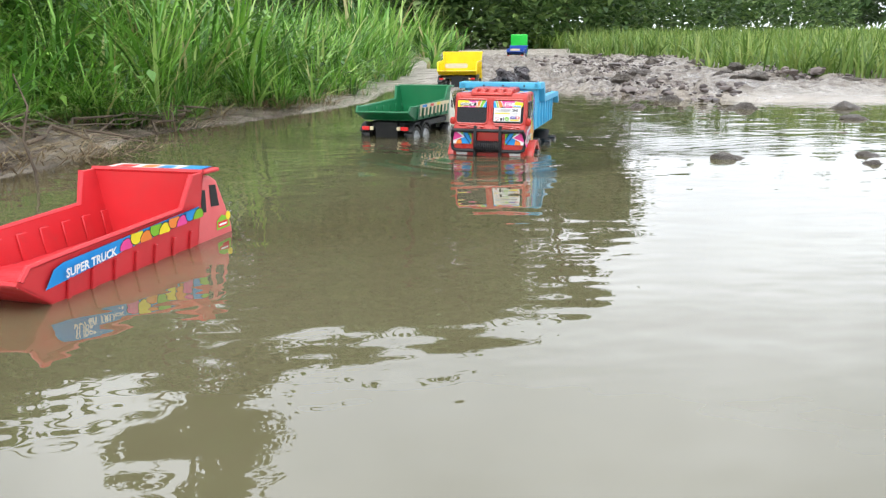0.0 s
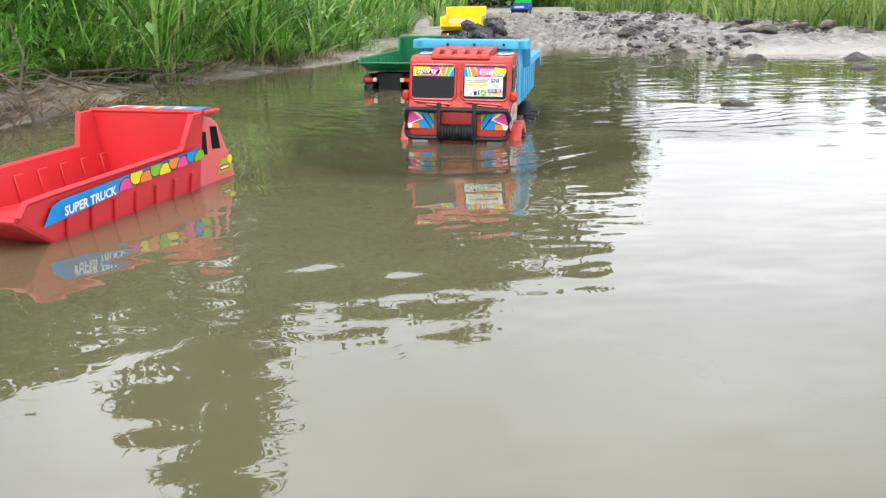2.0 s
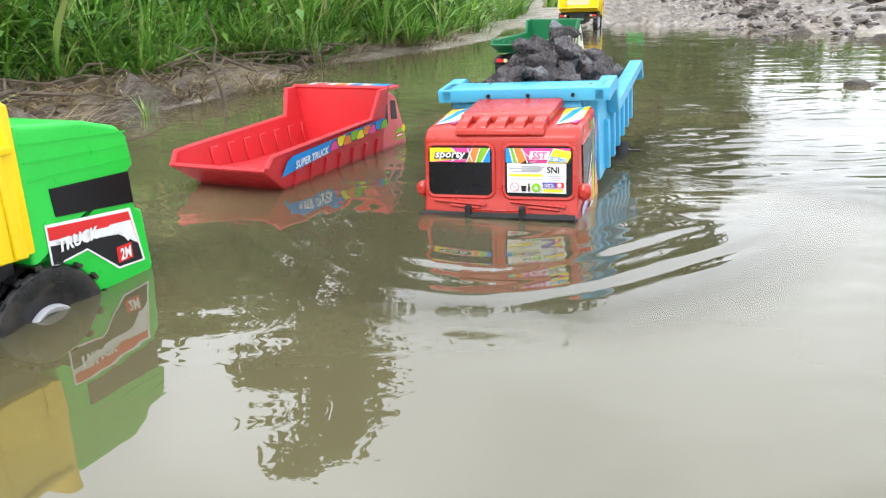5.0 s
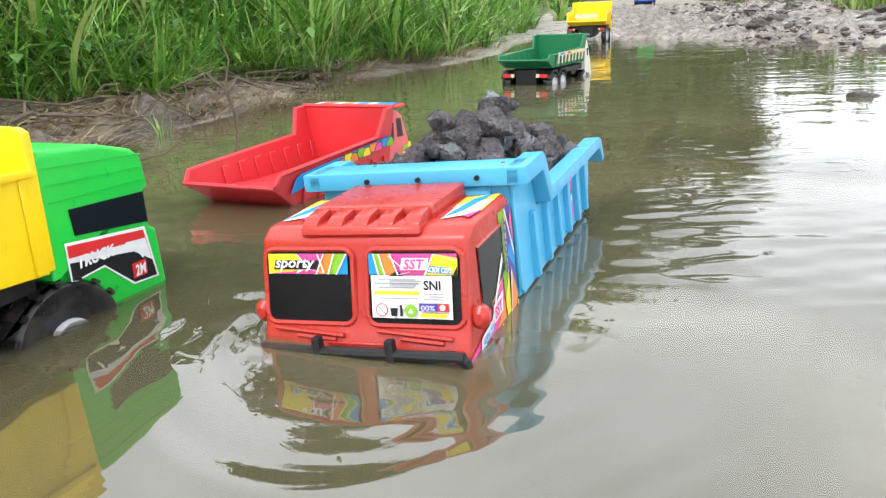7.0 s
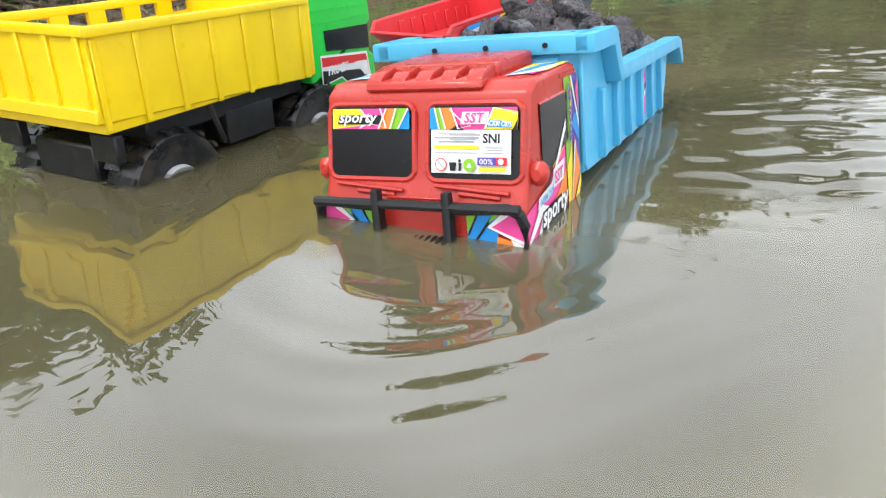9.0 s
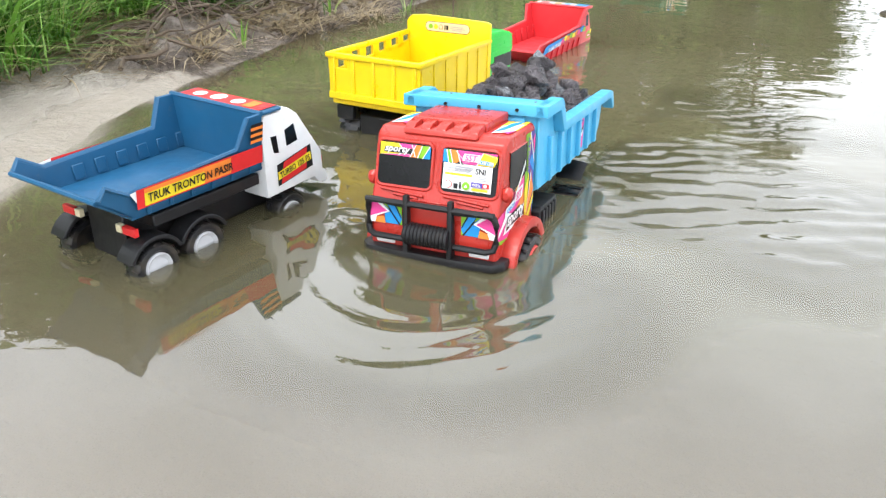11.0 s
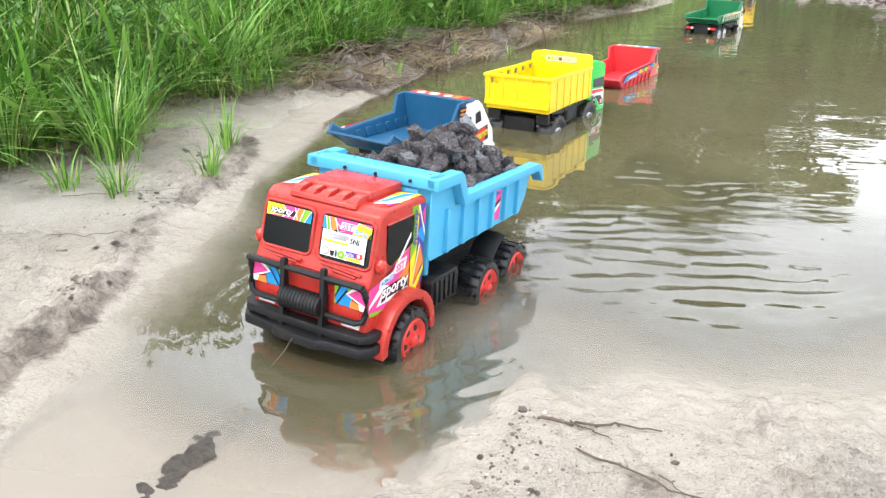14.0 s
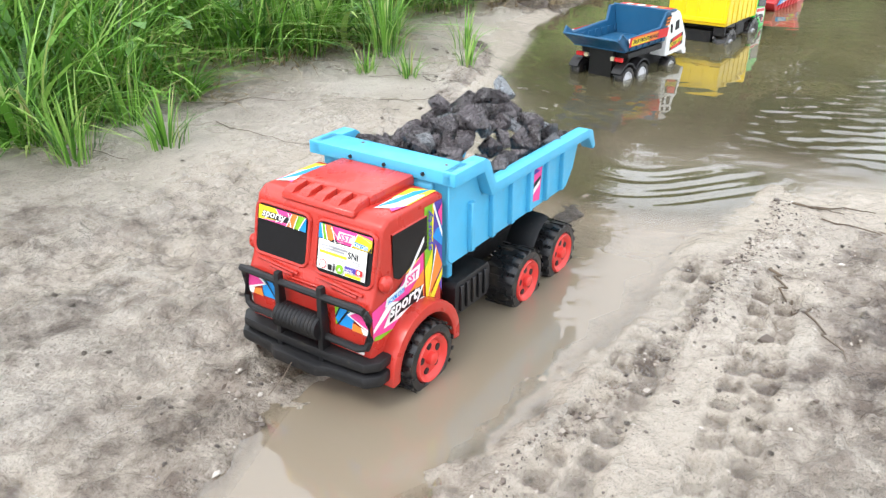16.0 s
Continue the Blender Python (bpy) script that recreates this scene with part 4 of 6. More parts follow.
        for k in range(5):
            merge(tank, box(min(s * 0.1, s * 0.108), max(s * 0.1, s * 0.108), -0.158 - 0.015 * k, -0.151 - 0.015 * k, 0.066, 0.104, 0.001, 1))
        part("tank", tank, BLACK, truck, "ribbed black side tank")
        part("bed_bracket", box(min(s * 0.07, s * 0.085), max(s * 0.07, s * 0.085), -0.164, -0.152, 0.105, 0.150, 0.002, 1), SKY_BLUE, truck)
        guard = tube([(s * 0.085, -0.405 - 0.058 * math.cos(radians(a)), 0.056 + 0.060 * math.sin(radians(a))) for a in (95, 110, 130, 150, 165)], 0.004, 6)
        bmesh.ops.scale(guard, vec=(6, 1, 1), space=Matrix.Translation((-s * 0.085, 0, 0)), verts=guard.verts)
        part("mudguard", guard, BLACK, truck)
    part("axle", tube([(-0.1, -0.059, 0.049), (0.1, -0.059, 0.049)], 0.006), BLACK, truck)
    part("axle", tube([(-0.1, -0.308, 0.049), (0.1, -0.308, 0.049)], 0.006), BLACK, truck)
    part("axle", tube([(-0.1, -0.422, 0.049), (0.1, -0.422, 0.049)], 0.006), BLACK, truck)
    # sky blue tipping bed
    wall = [(-0.128, 0.150), (-0.128, 0.262), (-0.186, 0.262), (-0.207, 0.216), (-0.506, 0.216), (-0.490, 0.168), (-0.468, 0.142), (-0.136, 0.142)]
    rim = [(-0.118, 0.256), (-0.118, 0.274), (-0.190, 0.274), (-0.200, 0.268), (-0.217, 0.233), (-0.505, 0.231), (-0.522, 0.226), (-0.537, 0.196), (-0.528, 0.192), (-0.508, 0.216), (-0.208, 0.217), (-0.186, 0.256)]
    bed = joined(box(-0.094, 0.094, -0.48, -0.13, 0.140, 0.146), box(-0.099, 0.099, -0.136, -0.128, 0.142, 0.260, 0.001, 1), box(-0.1125, 0.1125, -0.162, -0.118, 0.256, 0.274, 0.003, 2),
                 prism([(-0.128, 0.142), (-0.122, 0.165), (-0.122, 0.250), (-0.13, 0.258)], -0.080, 0.080, "x", 0.002, 1))
    for s in (-1, 1):
        merge(bed, prism(wall, min(s * 0.0955, s * 0.1015), max(s * 0.0955, s * 0.1015), "x", 0.0012, 1))
        merge(bed, prism(rim, min(s * 0.0965, s * 0.1175), max(s * 0.0965, s * 0.1175), "x", 0.0025, 2))
    part("bed", bed, SKY_BLUE, truck, "sky blue plastic tipping bed")
    for s in (-1, 1):
        for y in (-0.178, -0.232, -0.285, -0.338, -0.391, -0.444):
            part("bed_rib", prism([(y - 0.005, 0.146), (y + 0.005, 0.146), (y + 0.005, 0.216), (y - 0.005, 0.216)], min(s * 0.1, s * 0.1085), max(s * 0.1, s * 0.1085), "x", 0.0015, 1), SKY_BLUE, truck)
        label = plane_at((s * 0.1018, -0.348 if s < 0 else -0.380, 0.152), (0, -1, 0) if s < 0 else (0, 1, 0), (0, 0, 1))
        decal("sticker", [(INK_PINK, [(0.0, 0.004), (0.026, 0.0), (0.030, 0.052), (0.004, 0.056)]), (INK_WHITE, [(0.004, 0.014), (0.024, 0.026), (0.026, 0.036), (0.004, 0.026)]), (INK_BLACK, [(0.004, 0.024), (0.026, 0.034), (0.026, 0.040), (0.004, 0.032)]), (INK_VIOLET, [(0.002, 0.046), (0.024, 0.048), (0.006, 0.055)])], label, truck, "pink and white bed sticker")
    # small black discs paint in the dark of the beam's holes
    for x in (-0.07, -0.01, 0.045):
        part("beam_hole_disc", lathe([(-0.1178, 0.0026), (-0.1158, 0.0026)], 10, "y"), INK_BLACK, truck).location = (x, 0, 0.265)
    for x, y in ((-0.09, -0.14), (0.05, -0.15), (-0.108, -0.3)):
        part("mud_speck", lathe([(0.2745, 0.0026), (0.2752, 0.0018)], 8, "z"), BARK, truck).location = (x, y, -0.0005 if y > -0.2 else -0.043)
    wheels = [wheel_parts(truck, (s * 0.1, y, 0.049), 0.049, 0.050, s, WHEEL_RED) for y in (-0.059, -0.308, -0.422) for s in (-1, 1)]
    return truck, wheels


tipper, tipper_wheels = build_tipper()


def stone_mesh(size, seed):
    """A broken angular stone."""
    rng = np.random.default_rng(seed)
    bm = bmesh.new()
    stretch = rng.uniform(0.7, 1.25, 3) * size
    for p in rng.normal(size=(15, 3)):
        p = p / np.linalg.norm(p) * rng.uniform(0.72, 1.12)
        bm.verts.new(tuple(p * stretch))
    hull = bmesh.ops.convex_hull(bm, input=bm.verts)
    bmesh.ops.delete(bm, geom=list({g for g in hull["geom_interior"] + hull["geom_unused"] if isinstance(g, bmesh.types.BMVert)}), context="VERTS")
    bmesh.ops.bevel(bm, geom=list(bm.edges), offset=size * 0.035, segments=1, affect="EDGES")
    return mesh_of(bm, "stone", ROCK)


STONES = []


def load_stones():
    rng = np.random.default_rng(4)
    placed = []
    shapes = [stone_mesh(rng.uniform(0.85, 1.15), k) for k in range(16)]
    tries = 0
    while len(placed) < 105 and tries < 6000:
        tries += 1
        x, y = rng.uniform(-0.084, 0.084), rng.uniform(-0.492, -0.168)
        r = rng.choice([0.014, 0.017, 0.021, 0.025])
        if any(math.hypot(x - a, y - b) < 0.62 * (r + c) for a, b, c in placed):
            continue
        placed.append((x, y, r))
        dome = max(0, 1 - (x / 0.105) ** 2) * max(0, 1 - ((y + 0.315) / 0.20) ** 2)
        front = 0.030 * step(np.array(y), -0.23, -0.17)
        z = 0.205 + 0.070 * dome + float(front) + rng.uniform(-0.004, 0.008)
        STONES.append((shapes[len(placed) % 16], r, pose(x, y, z, *rng.uniform(0, 360, 3))))
    for k, (x, y) in enumerate(((-0.02, -0.36), (0.03, -0.30), (-0.045, -0.28), (0.0, -0.43))):
        STONES.append((shapes[k * 3], 0.025, pose(x, y, 0.292 + 0.008 * (k == 0), 40 * k, 70 * k, 15)))
    out = []
    for mesh, r, m in STONES:
        ob = new("stone", mesh)
        ob.scale = (r, r, r)
        tagged(ob, "dark angular broken stone heaped in the blue bed", "stone", "stones in the tipper bed")
        out.append((ob, m))
    return out


load = load_stones()


# ---- the toy trucks that stand in the water ----
def placed(x, y, z, heading):
    """A pose whose local y runs along the heading (x, y) and whose origin lies at the place."""
    return pose(x, y, z, 0, 0, -math.degrees(math.atan2(heading[0], heading[1])))


def open_bed(w, tail, head, floor, rim, top, lip, material, flare=0.012, wall=0.005, label="", ribs=6, parent=None, rib_top=None):
    """A scoop-ended tipping bed: half width w, from tail to head along y, with sides stepping up to the headboard."""
    side = [(tail, lip), (tail + 0.055, floor), (head, floor), (head, top), (head - 0.030, top), (head - 0.052, rim), (tail + 0.045, rim - 0.008), (tail + 0.012, lip + 0.018)]

    def lean(bm):
        for v in bm.verts:
            k = (v.co.z - floor) / (top - floor)
            v.co.x *= 1 + flare * k / w
        return bm
    bed = lean(box(-w, w, tail + 0.05, head, floor, floor + wall))
    merge(bed, lean(prism([(tail - 0.002, lip), (tail + 0.055, floor), (tail + 0.058, floor + wall), (tail, lip + wall)], -w, w, "x", 0.0012, 1)))
    merge(bed, lean(box(-w, w, head - wall, head, floor, top, 0.001, 1)))
    for s in (-1, 1):
        merge(bed, lean(prism(side, min(s * (w - wall), s * w), max(s * (w - wall), s * w), "x", 0.001, 1)))
        edge = [(tail + 0.004, lip + 0.004), (tail + 0.014, lip + 0.018), (tail + 0.046, rim - 0.008), (head - 0.052, rim), (head - 0.030, top)]
        rail = tube([(s * (w - 0.001), y, z) for y, z in edge], 0.0036, 6)
        merge(bed, lean(rail))
    merge(bed, lean(tube([(-w, head - 0.002, top), (w, head - 0.002, top)], 0.004, 6)))
    merge(bed, lean(tube([(-w, tail, lip + 0.002), (w, tail, lip + 0.002)], 0.0036, 6)))
    ob = part("bed", bed, material, parent, label)
    for s in (-1, 1):
        for k in range(ribs):
            y = tail + 0.075 + (head - tail - 0.10) * k / (ribs - 1)
            part("bed_rib", lean(box(min(s * w, s * (w + 0.004)), max(s * w, s * (w + 0.004)), y - 0.003, y + 0.003, floor + 0.002, rib_top or rim - 0.012, 0.001, 1)), material, ob)
            part("inner_panel", lean(box(min(s * (w - wall), s * (w - wall - 0.003)), max(s * (w - wall), s * (w - wall - 0.003)), y + 0.008, y + 0.026, floor + 0.008, rim - 0.016, 0.001, 1)), material, ob)
    return ob


def red_truck():
    """Its wheels stand deep under water; the bed and cab rise out of it."""
    t = thing("dump_truck", "red plastic toy dump truck sunk to its bed in water", "toy truck")
    t.matrix_world = placed(-0.096 - 0.078 * 0.917, -0.22 + 0.078 * 0.4, -0.10, (0.4, 0.917))
    z = 0.10
    open_bed(0.076, -0.098, 0.250, z - 0.004, z + 0.064, z + 0.111, z + 0.036, BED_RED, 0.020, 0.004, "open red plastic bed with a scooped tail", 7, t, z + 0.027)
    part("bed_floor", prism([(-0.092, z + 0.040), (-0.030, z + 0.020), (0.060, z + 0.012), (0.247, z + 0.010), (0.247, z + 0.002), (0.060, z + 0.003), (-0.030, z + 0.010), (-0.092, z + 0.036)], -0.0735, 0.0735, "x"), BED_RED, t)
    part("canopy", joined(box(-0.092, 0.092, 0.248, 0.300, z + 0.105, z + 0.111, 0.002, 1)), BED_RED, t, "shelf above the cab with a printed sticker")
    roof = plane_at((-0.086, 0.252, z + 0.1115), (1, 0, 0), (0, 1, 0))
    decal("sticker", [(INK_WHITE, rect(0.004, 0.004, 0.168, 0.044)), (INK_BLUE, rect(0.130, 0.004, 0.168, 0.044)), (INK_RED, rect(0.016, 0.012, 0.046, 0.036)), (INK_ORANGE, rect(0.062, 0.014, 0.084, 0.036)), (INK_BLUE, rect(0.094, 0.012, 0.116, 0.034))], roof, t, "white roof sticker with coloured blocks")
    cab = prism([(0.252, z - 0.03), (0.252, z + 0.100), (0.300, z + 0.098), (0.316, z + 0.088), (0.336, z + 0.045), (0.350, z + 0.010), (0.352, z - 0.03)], -0.076, 0.076, "x", 0.008, 3)
    part("cab", cab, CAB_PINK, t, "faded red rounded cab")
    for s in (-1, 1):
        for pts in ([(0.266, z + 0.046), (0.278, z + 0.044), (0.279, z + 0.078), (0.267, z + 0.080)], [(0.292, z + 0.050), (0.314, z + 0.048), (0.308, z + 0.082), (0.291, z + 0.084)]):
            part("window", prism(pts, min(s * 0.0755, s * 0.0768), max(s * 0.0755, s * 0.0768), "x"), GLASS, t, smooth=False)
    part("windscreen", prism([(0.3185, z + 0.083), (0.3215, z + 0.083), (0.3365, z + 0.050), (0.3335, z + 0.050)], -0.062, 0.062, "x"), GLASS, t, smooth=False)
    # printed band on both flanks
    for s in (-1, 1):
        o = (s * 0.0795, -0.062 if s > 0 else 0.246, z)
        flank = plane_at(o, (0, s, 0), (s * 0.18, 0, 1))

        def m(points):
            return points if s > 0 else [(0.308 - u, v) for u, v in points]
        shapes = [(INK_BLUE, m([(0.0, 0.022), (0.130, 0.035), (0.130, 0.054), (0.026, 0.049), (0.012, 0.044)])), (INK_BLUE, m([(0.130, 0.036), (0.300, 0.047), (0.300, 0.063), (0.130, 0.054)]))]
        for k, ink in enumerate((INK_PINK, INK_YELLOW, INK_ORANGE, INK_GREEN, INK_YELLOW, INK_ORANGE, INK_PINK, INK_BLUE, INK_GREEN)):
            u = 0.138 + 0.0195 * k
            v = 0.043 + 0.0013 * k + (0.007 if k % 2 else -0.004)
            low, high = 0.036 + 0.065 * (u - 0.130), 0.054 + 0.053 * (u - 0.130)
            for colour, r in ((INK_BLACK, 0.0132), (ink, 0.0122)):
                shapes.append((colour, m([(a, min(max(b, low), high)) for a, b in disc(u, v, r)])))
        decal("side_band", shapes, flank, t, "blue sticker band with coloured balloons")
        base = flank @ Matrix.Translation((0.026, 0.0305, 0)) @ pose(0, 0, 0, 0, 0, 4) if s > 0 else flank @ Matrix.Translation((0.196, 0.038, 0)) @ pose(0, 0, 0, 0, 0, -4)
        lettering("SUPER TRUCK", 0.0120, 0.088, base, INK_WHITE, t, 0.0062, 0.0, 0.03)
        o = (s * 0.0762, 0.300 if s > 0 else 0.346, z + 0.006)
        badge = plane_at(o, (0, s, 0), (0, 0, 1))
        decal("sticker", [(INK_GREEN, [(0.002, 0.004), (0.040, 0.004), (0.038, 0.020), (0.018, 0.026), (0.004, 0.018)]), (INK_RED, rect(0.006, 0.007, 0.034, 0.016)), (INK_YELLOW, disc(0.036, 0.022, 0.007, 12)), (INK_WHITE, rect(0.009, 0.010, 0.030, 0.013))], badge, t, "small green and yellow badge")
    part("chassis", box(-0.045, 0.045, -0.05, 0.33, 0.045, z - 0.004, 0.003, 1), BLACK, t)
    for y in (0.02, 0.11, 0.300):
        for s in (-1, 1):
            wheel_parts(t, (s * 0.062, y, 0.04), 0.040, 0.032, s, CHROME, 0.6, 12, False)


def yellow_truck():
    """A flatbed truck with a yellow box and a bright green cab."""
    t = thing("flatbed_truck", "yellow box toy truck with bright green cab standing in water", "toy truck")
    w = 0.105
    t.matrix_world = placed(-0.354 - w * 0.930, -1.025 + w * 0.368, -0.072, (0.368, 0.930))
    z = 0.072
    box_mesh = box(-w + 0.003, w - 0.003, 0.004, 0.312, z + 0.062, z + 0.072, 0.001, 1)
    # right side plain and low, left side with openings
    flank = [(0.0, z + 0.074), (0.315, z + 0.058), (0.315, z + 0.152), (0.0, z + 0.162)]
    merge(box_mesh, prism(flank, w - 0.006, w, "x", 0.0012, 1))
    merge(box_mesh, prism([(0.0, z + 0.074), (0.315, z + 0.058), (0.315, z + 0.136), (0.0, z + 0.128)], -w, -w + 0.006, "x", 0.0012, 1))
    merge(box_mesh, prism([(0.0, z + 0.153), (0.315, z + 0.150), (0.315, z + 0.160), (0.0, z + 0.163)], -w, -w + 0.006, "x", 0.0012, 1))
    for k in range(6):
        y = 0.012 + 0.052 * k
        merge(box_mesh, box(-w, -w + 0.006, y - 0.012, y + 0.012, z + 0.126, z + 0.156))
    # tail board
    merge(box_mesh, prism([(-w, z + 0.074), (w, z + 0.074), (w, z + 0.136), (-w, z + 0.136)], -0.001, 0.005, "y", 0.0012, 1))
    merge(box_mesh, prism([(-w, z + 0.153), (w, z + 0.153), (w, z + 0.163), (-w, z + 0.163)], -0.001, 0.005, "y", 0.0012, 1))
    for x0, x1 in ((-w, -w + 0.018), (-w + 0.045, -w + 0.062), (-w + 0.062, w)):
        merge(box_mesh, box(x0, x1, -0.001, 0.005, z + 0.134, z + 0.156))
    part("cargo_box", box_mesh, YELLOW, t, "bright yellow plastic cargo box")
    for s, r in ((1, w), (-1, w)):
        part("top_rail", prism([(-0.004, z + 0.156), (0.315, z + 0.149), (0.315, z + 0.156), (-0.004, z + 0.166)], min(s * (r - 0.007), s * (r + 0.005)), max(s * (r - 0.007), s * (r + 0.005)), "x", 0.0018, 2), YELLOW, t)
    part("top_rail", box(-w - 0.004, w + 0.004, -0.006, 0.006, z + 0.157, z + 0.166, 0.0018, 2), YELLOW, t)
    for k in range(7):
        y = 0.006 + 0.0495 * k
        part("side_post", box(w, w + 0.0022, y - 0.004, y + 0.004, z + 0.066 - 0.02 * y, z + 0.154, 0.0012, 1), YELLOW, t)
    for k in range(5):
        x = -w + 0.012 + (2 * w - 0.024) * k / 4
        part("tail_post", box(x - 0.004, x + 0.004, -0.0045, 0, z + 0.074, z + 0.158, 0.0012, 1), YELLOW, t)
    part("tail_step", box(-w, w, -0.005, 0, z + 0.074, z + 0.088, 0.0012, 1), YELLOW, t)
    head = prism([(-w, z + 0.060), (w, z + 0.060), (w, z + 0.188), (w - 0.01, z + 0.192), (-w + 0.045, z + 0.196), (-w + 0.012, z + 0.192), (-w, z + 0.180)], 0.312, 0.322, "y", 0.003, 2)
    board = part("headboard", head, YELLOW, t)
    face = plane_at((-0.055, 0.3118, z + 0.162), (1, 0, 0), (0, 0, 1))
    ring = rounded(0, 0, 0.110, 0.020, 0.0095)
    decal("oval_label", [(INK_BLACK, rounded(-0.001, -0.001, 0.111, 0.021, 0.0102)), (INK_CREAM, ring), (INK_GREEN, disc(0.013, 0.010, 0.0055)), (INK_YELLOW, disc(0.026, 0.010, 0.0055)), (INK_RED, disc(0.039, 0.010, 0.0055)), (INK_CREAM, disc(0.039, 0.010, 0.0042)),
                         (INK_BLACK, rect(0.048, 0.005, 0.051, 0.015)), (INK_BLACK, rect(0.053, 0.005, 0.058, 0.015)), (INK_GREY, rect(0.066, 0.012, 0.096, 0.0135)), (INK_GREY, rect(0.064, 0.0085, 0.100, 0.010)), (INK_GREY, rect(0.068, 0.005, 0.092, 0.0065))], face, t, "cream oval label with round symbols")
    # cab
    cw = 0.100
    arch = [(0.327 + 0.062 * math.cos(radians(a)), z - 0.018 + 0.062 * math.sin(radians(a))) for a in range(20, 161, 14)]
    outline = [(0.322, z + 0.010), (0.322, z + 0.162), (0.330, z + 0.169), (0.400, z + 0.163), (0.440, z + 0.152), (0.452, z + 0.141), (0.456, z + 0.110), (0.448, z + 0.106), (0.449, z + 0.068), (0.458, z + 0.064), (0.462, z + 0.004), (0.456, z - 0.012), (0.395, z - 0.012)] + arch
    outline = outline[:-2] + [(0.322, z + 0.040)]
    part("cab", prism(outline[1:], -cw, cw, "x", 0.005, 3), LEAF_GREEN, t, "bright green moulded cab")
    for k in range(3):
        part("roof_groove", prism([(0.330, z + 0.120 + 0.016 * k), (0.450, z + 0.118 + 0.013 * k), (0.450, z + 0.1195 + 0.013 * k), (0.330, z + 0.1215 + 0.016 * k)], cw - 0.001, cw + 0.0009, "x"), LEAF_GREEN, t)
    for s in (-1, 1):
        part("side_window", prism([(0.352, z + 0.084), (0.446, z + 0.074), (0.445, z + 0.106), (0.350, z + 0.110)], min(s * (cw - 0.001), s * (cw + 0.0012)), max(s * (cw - 0.001), s * (cw + 0.0012)), "x"), GLASS, t, smooth=False)
        o = (s * (cw + 0.0003), 0.340 if s > 0 else 0.452, z + 0.018)
        flank = plane_at(o, (0, s, 0), (0, 0, 1))

        def m(points):
            return points if s > 0 else [(0.112 - u, v) for u, v in points]
        decal("sticker", [(INK_WHITE, m([(-0.002, 0.022), (0.040, 0.026), (0.074, -0.004), (0.110, -0.006), (0.100, 0.052), (-0.002, 0.062)])), (INK_BLACK, m([(0.0, 0.024), (0.040, 0.028), (0.075, -0.002), (0.107, -0.004), (0.104, 0.014), (0.080, 0.030), (0.0, 0.042)])), (INK_RED, m([(0.0, 0.048), (0.098, 0.040), (0.107, -0.003), (0.097, 0.049), (0.0, 0.059)])),
                          (INK_RED, m([(0.0, 0.047), (0.070, 0.041), (0.070, 0.051), (0.0, 0.058)])), (INK_RED, m(rect(0.074, 0.002, 0.094, 0.018))), (INK_WHITE, m([(0.060, 0.034), (0.082, 0.032), (0.090, 0.020), (0.094, 0.022), (0.086, 0.038), (0.062, 0.039)]))], flank, t, "black and red door sticker")
        if s > 0:
            lettering("TRUCK", 0.0125, 0.047, flank @ Matrix.Translation((0.007, 0.034, 0)), INK_WHITE, t, 0.0028, 0.15, 0.04)
            lettering("2M", 0.012, 0.015, flank @ Matrix.Translation((0.0765, 0.004, 0)), INK_WHITE, t, 0.0028, 0.1, 0.03)
        else:
            lettering("TRUCK", 0.0125, 0.047, flank @ Matrix.Translation((0.058, 0.034, 0)), INK_WHITE, t, 0.0028, 0.15, 0.04)
    part("windscreen", box(-0.088, 0.088, 0.4495, 0.4515, z + 0.070, z + 0.104, 0.0005, 1), GLASS, t, smooth=False)
    part("chassis", joined(box(-0.05, 0.05, 0.02, 0.40, z - 0.002, z + 0.040, 0.003, 1), box(-0.09, 0.09, 0.06, 0.31, z + 0.040, z + 0.066, 0.002, 1)), BLACK, t)
    for s in (-1, 1):
        part("side_tank", box(min(s * 0.05, s * 0.092), max(s * 0.05, s * 0.092), 0.170, 0.250, z + 0.006, z + 0.046, 0.004, 2), BLACK, t)
        part("bracket", tube([(s * 0.088, 0.150, z + 0.062), (s * 0.092, 0.156, z + 0.030), (s * 0.088, 0.166, z + 0.012)], 0.004, 6), BLACK, t)
        part("tail_lamp_box", box(min(s * 0.06, s * 0.1), max(s * 0.06, s * 0.1), 0.012, 0.024, z + 0.028, z + 0.058, 0.002, 1), BLACK, t)
        for y in (0.082, 0.327):
            wheel_parts(t, (s * 0.080, y, 0.052), 0.068, 0.050, s, CHROME, 0.40, 18, False)


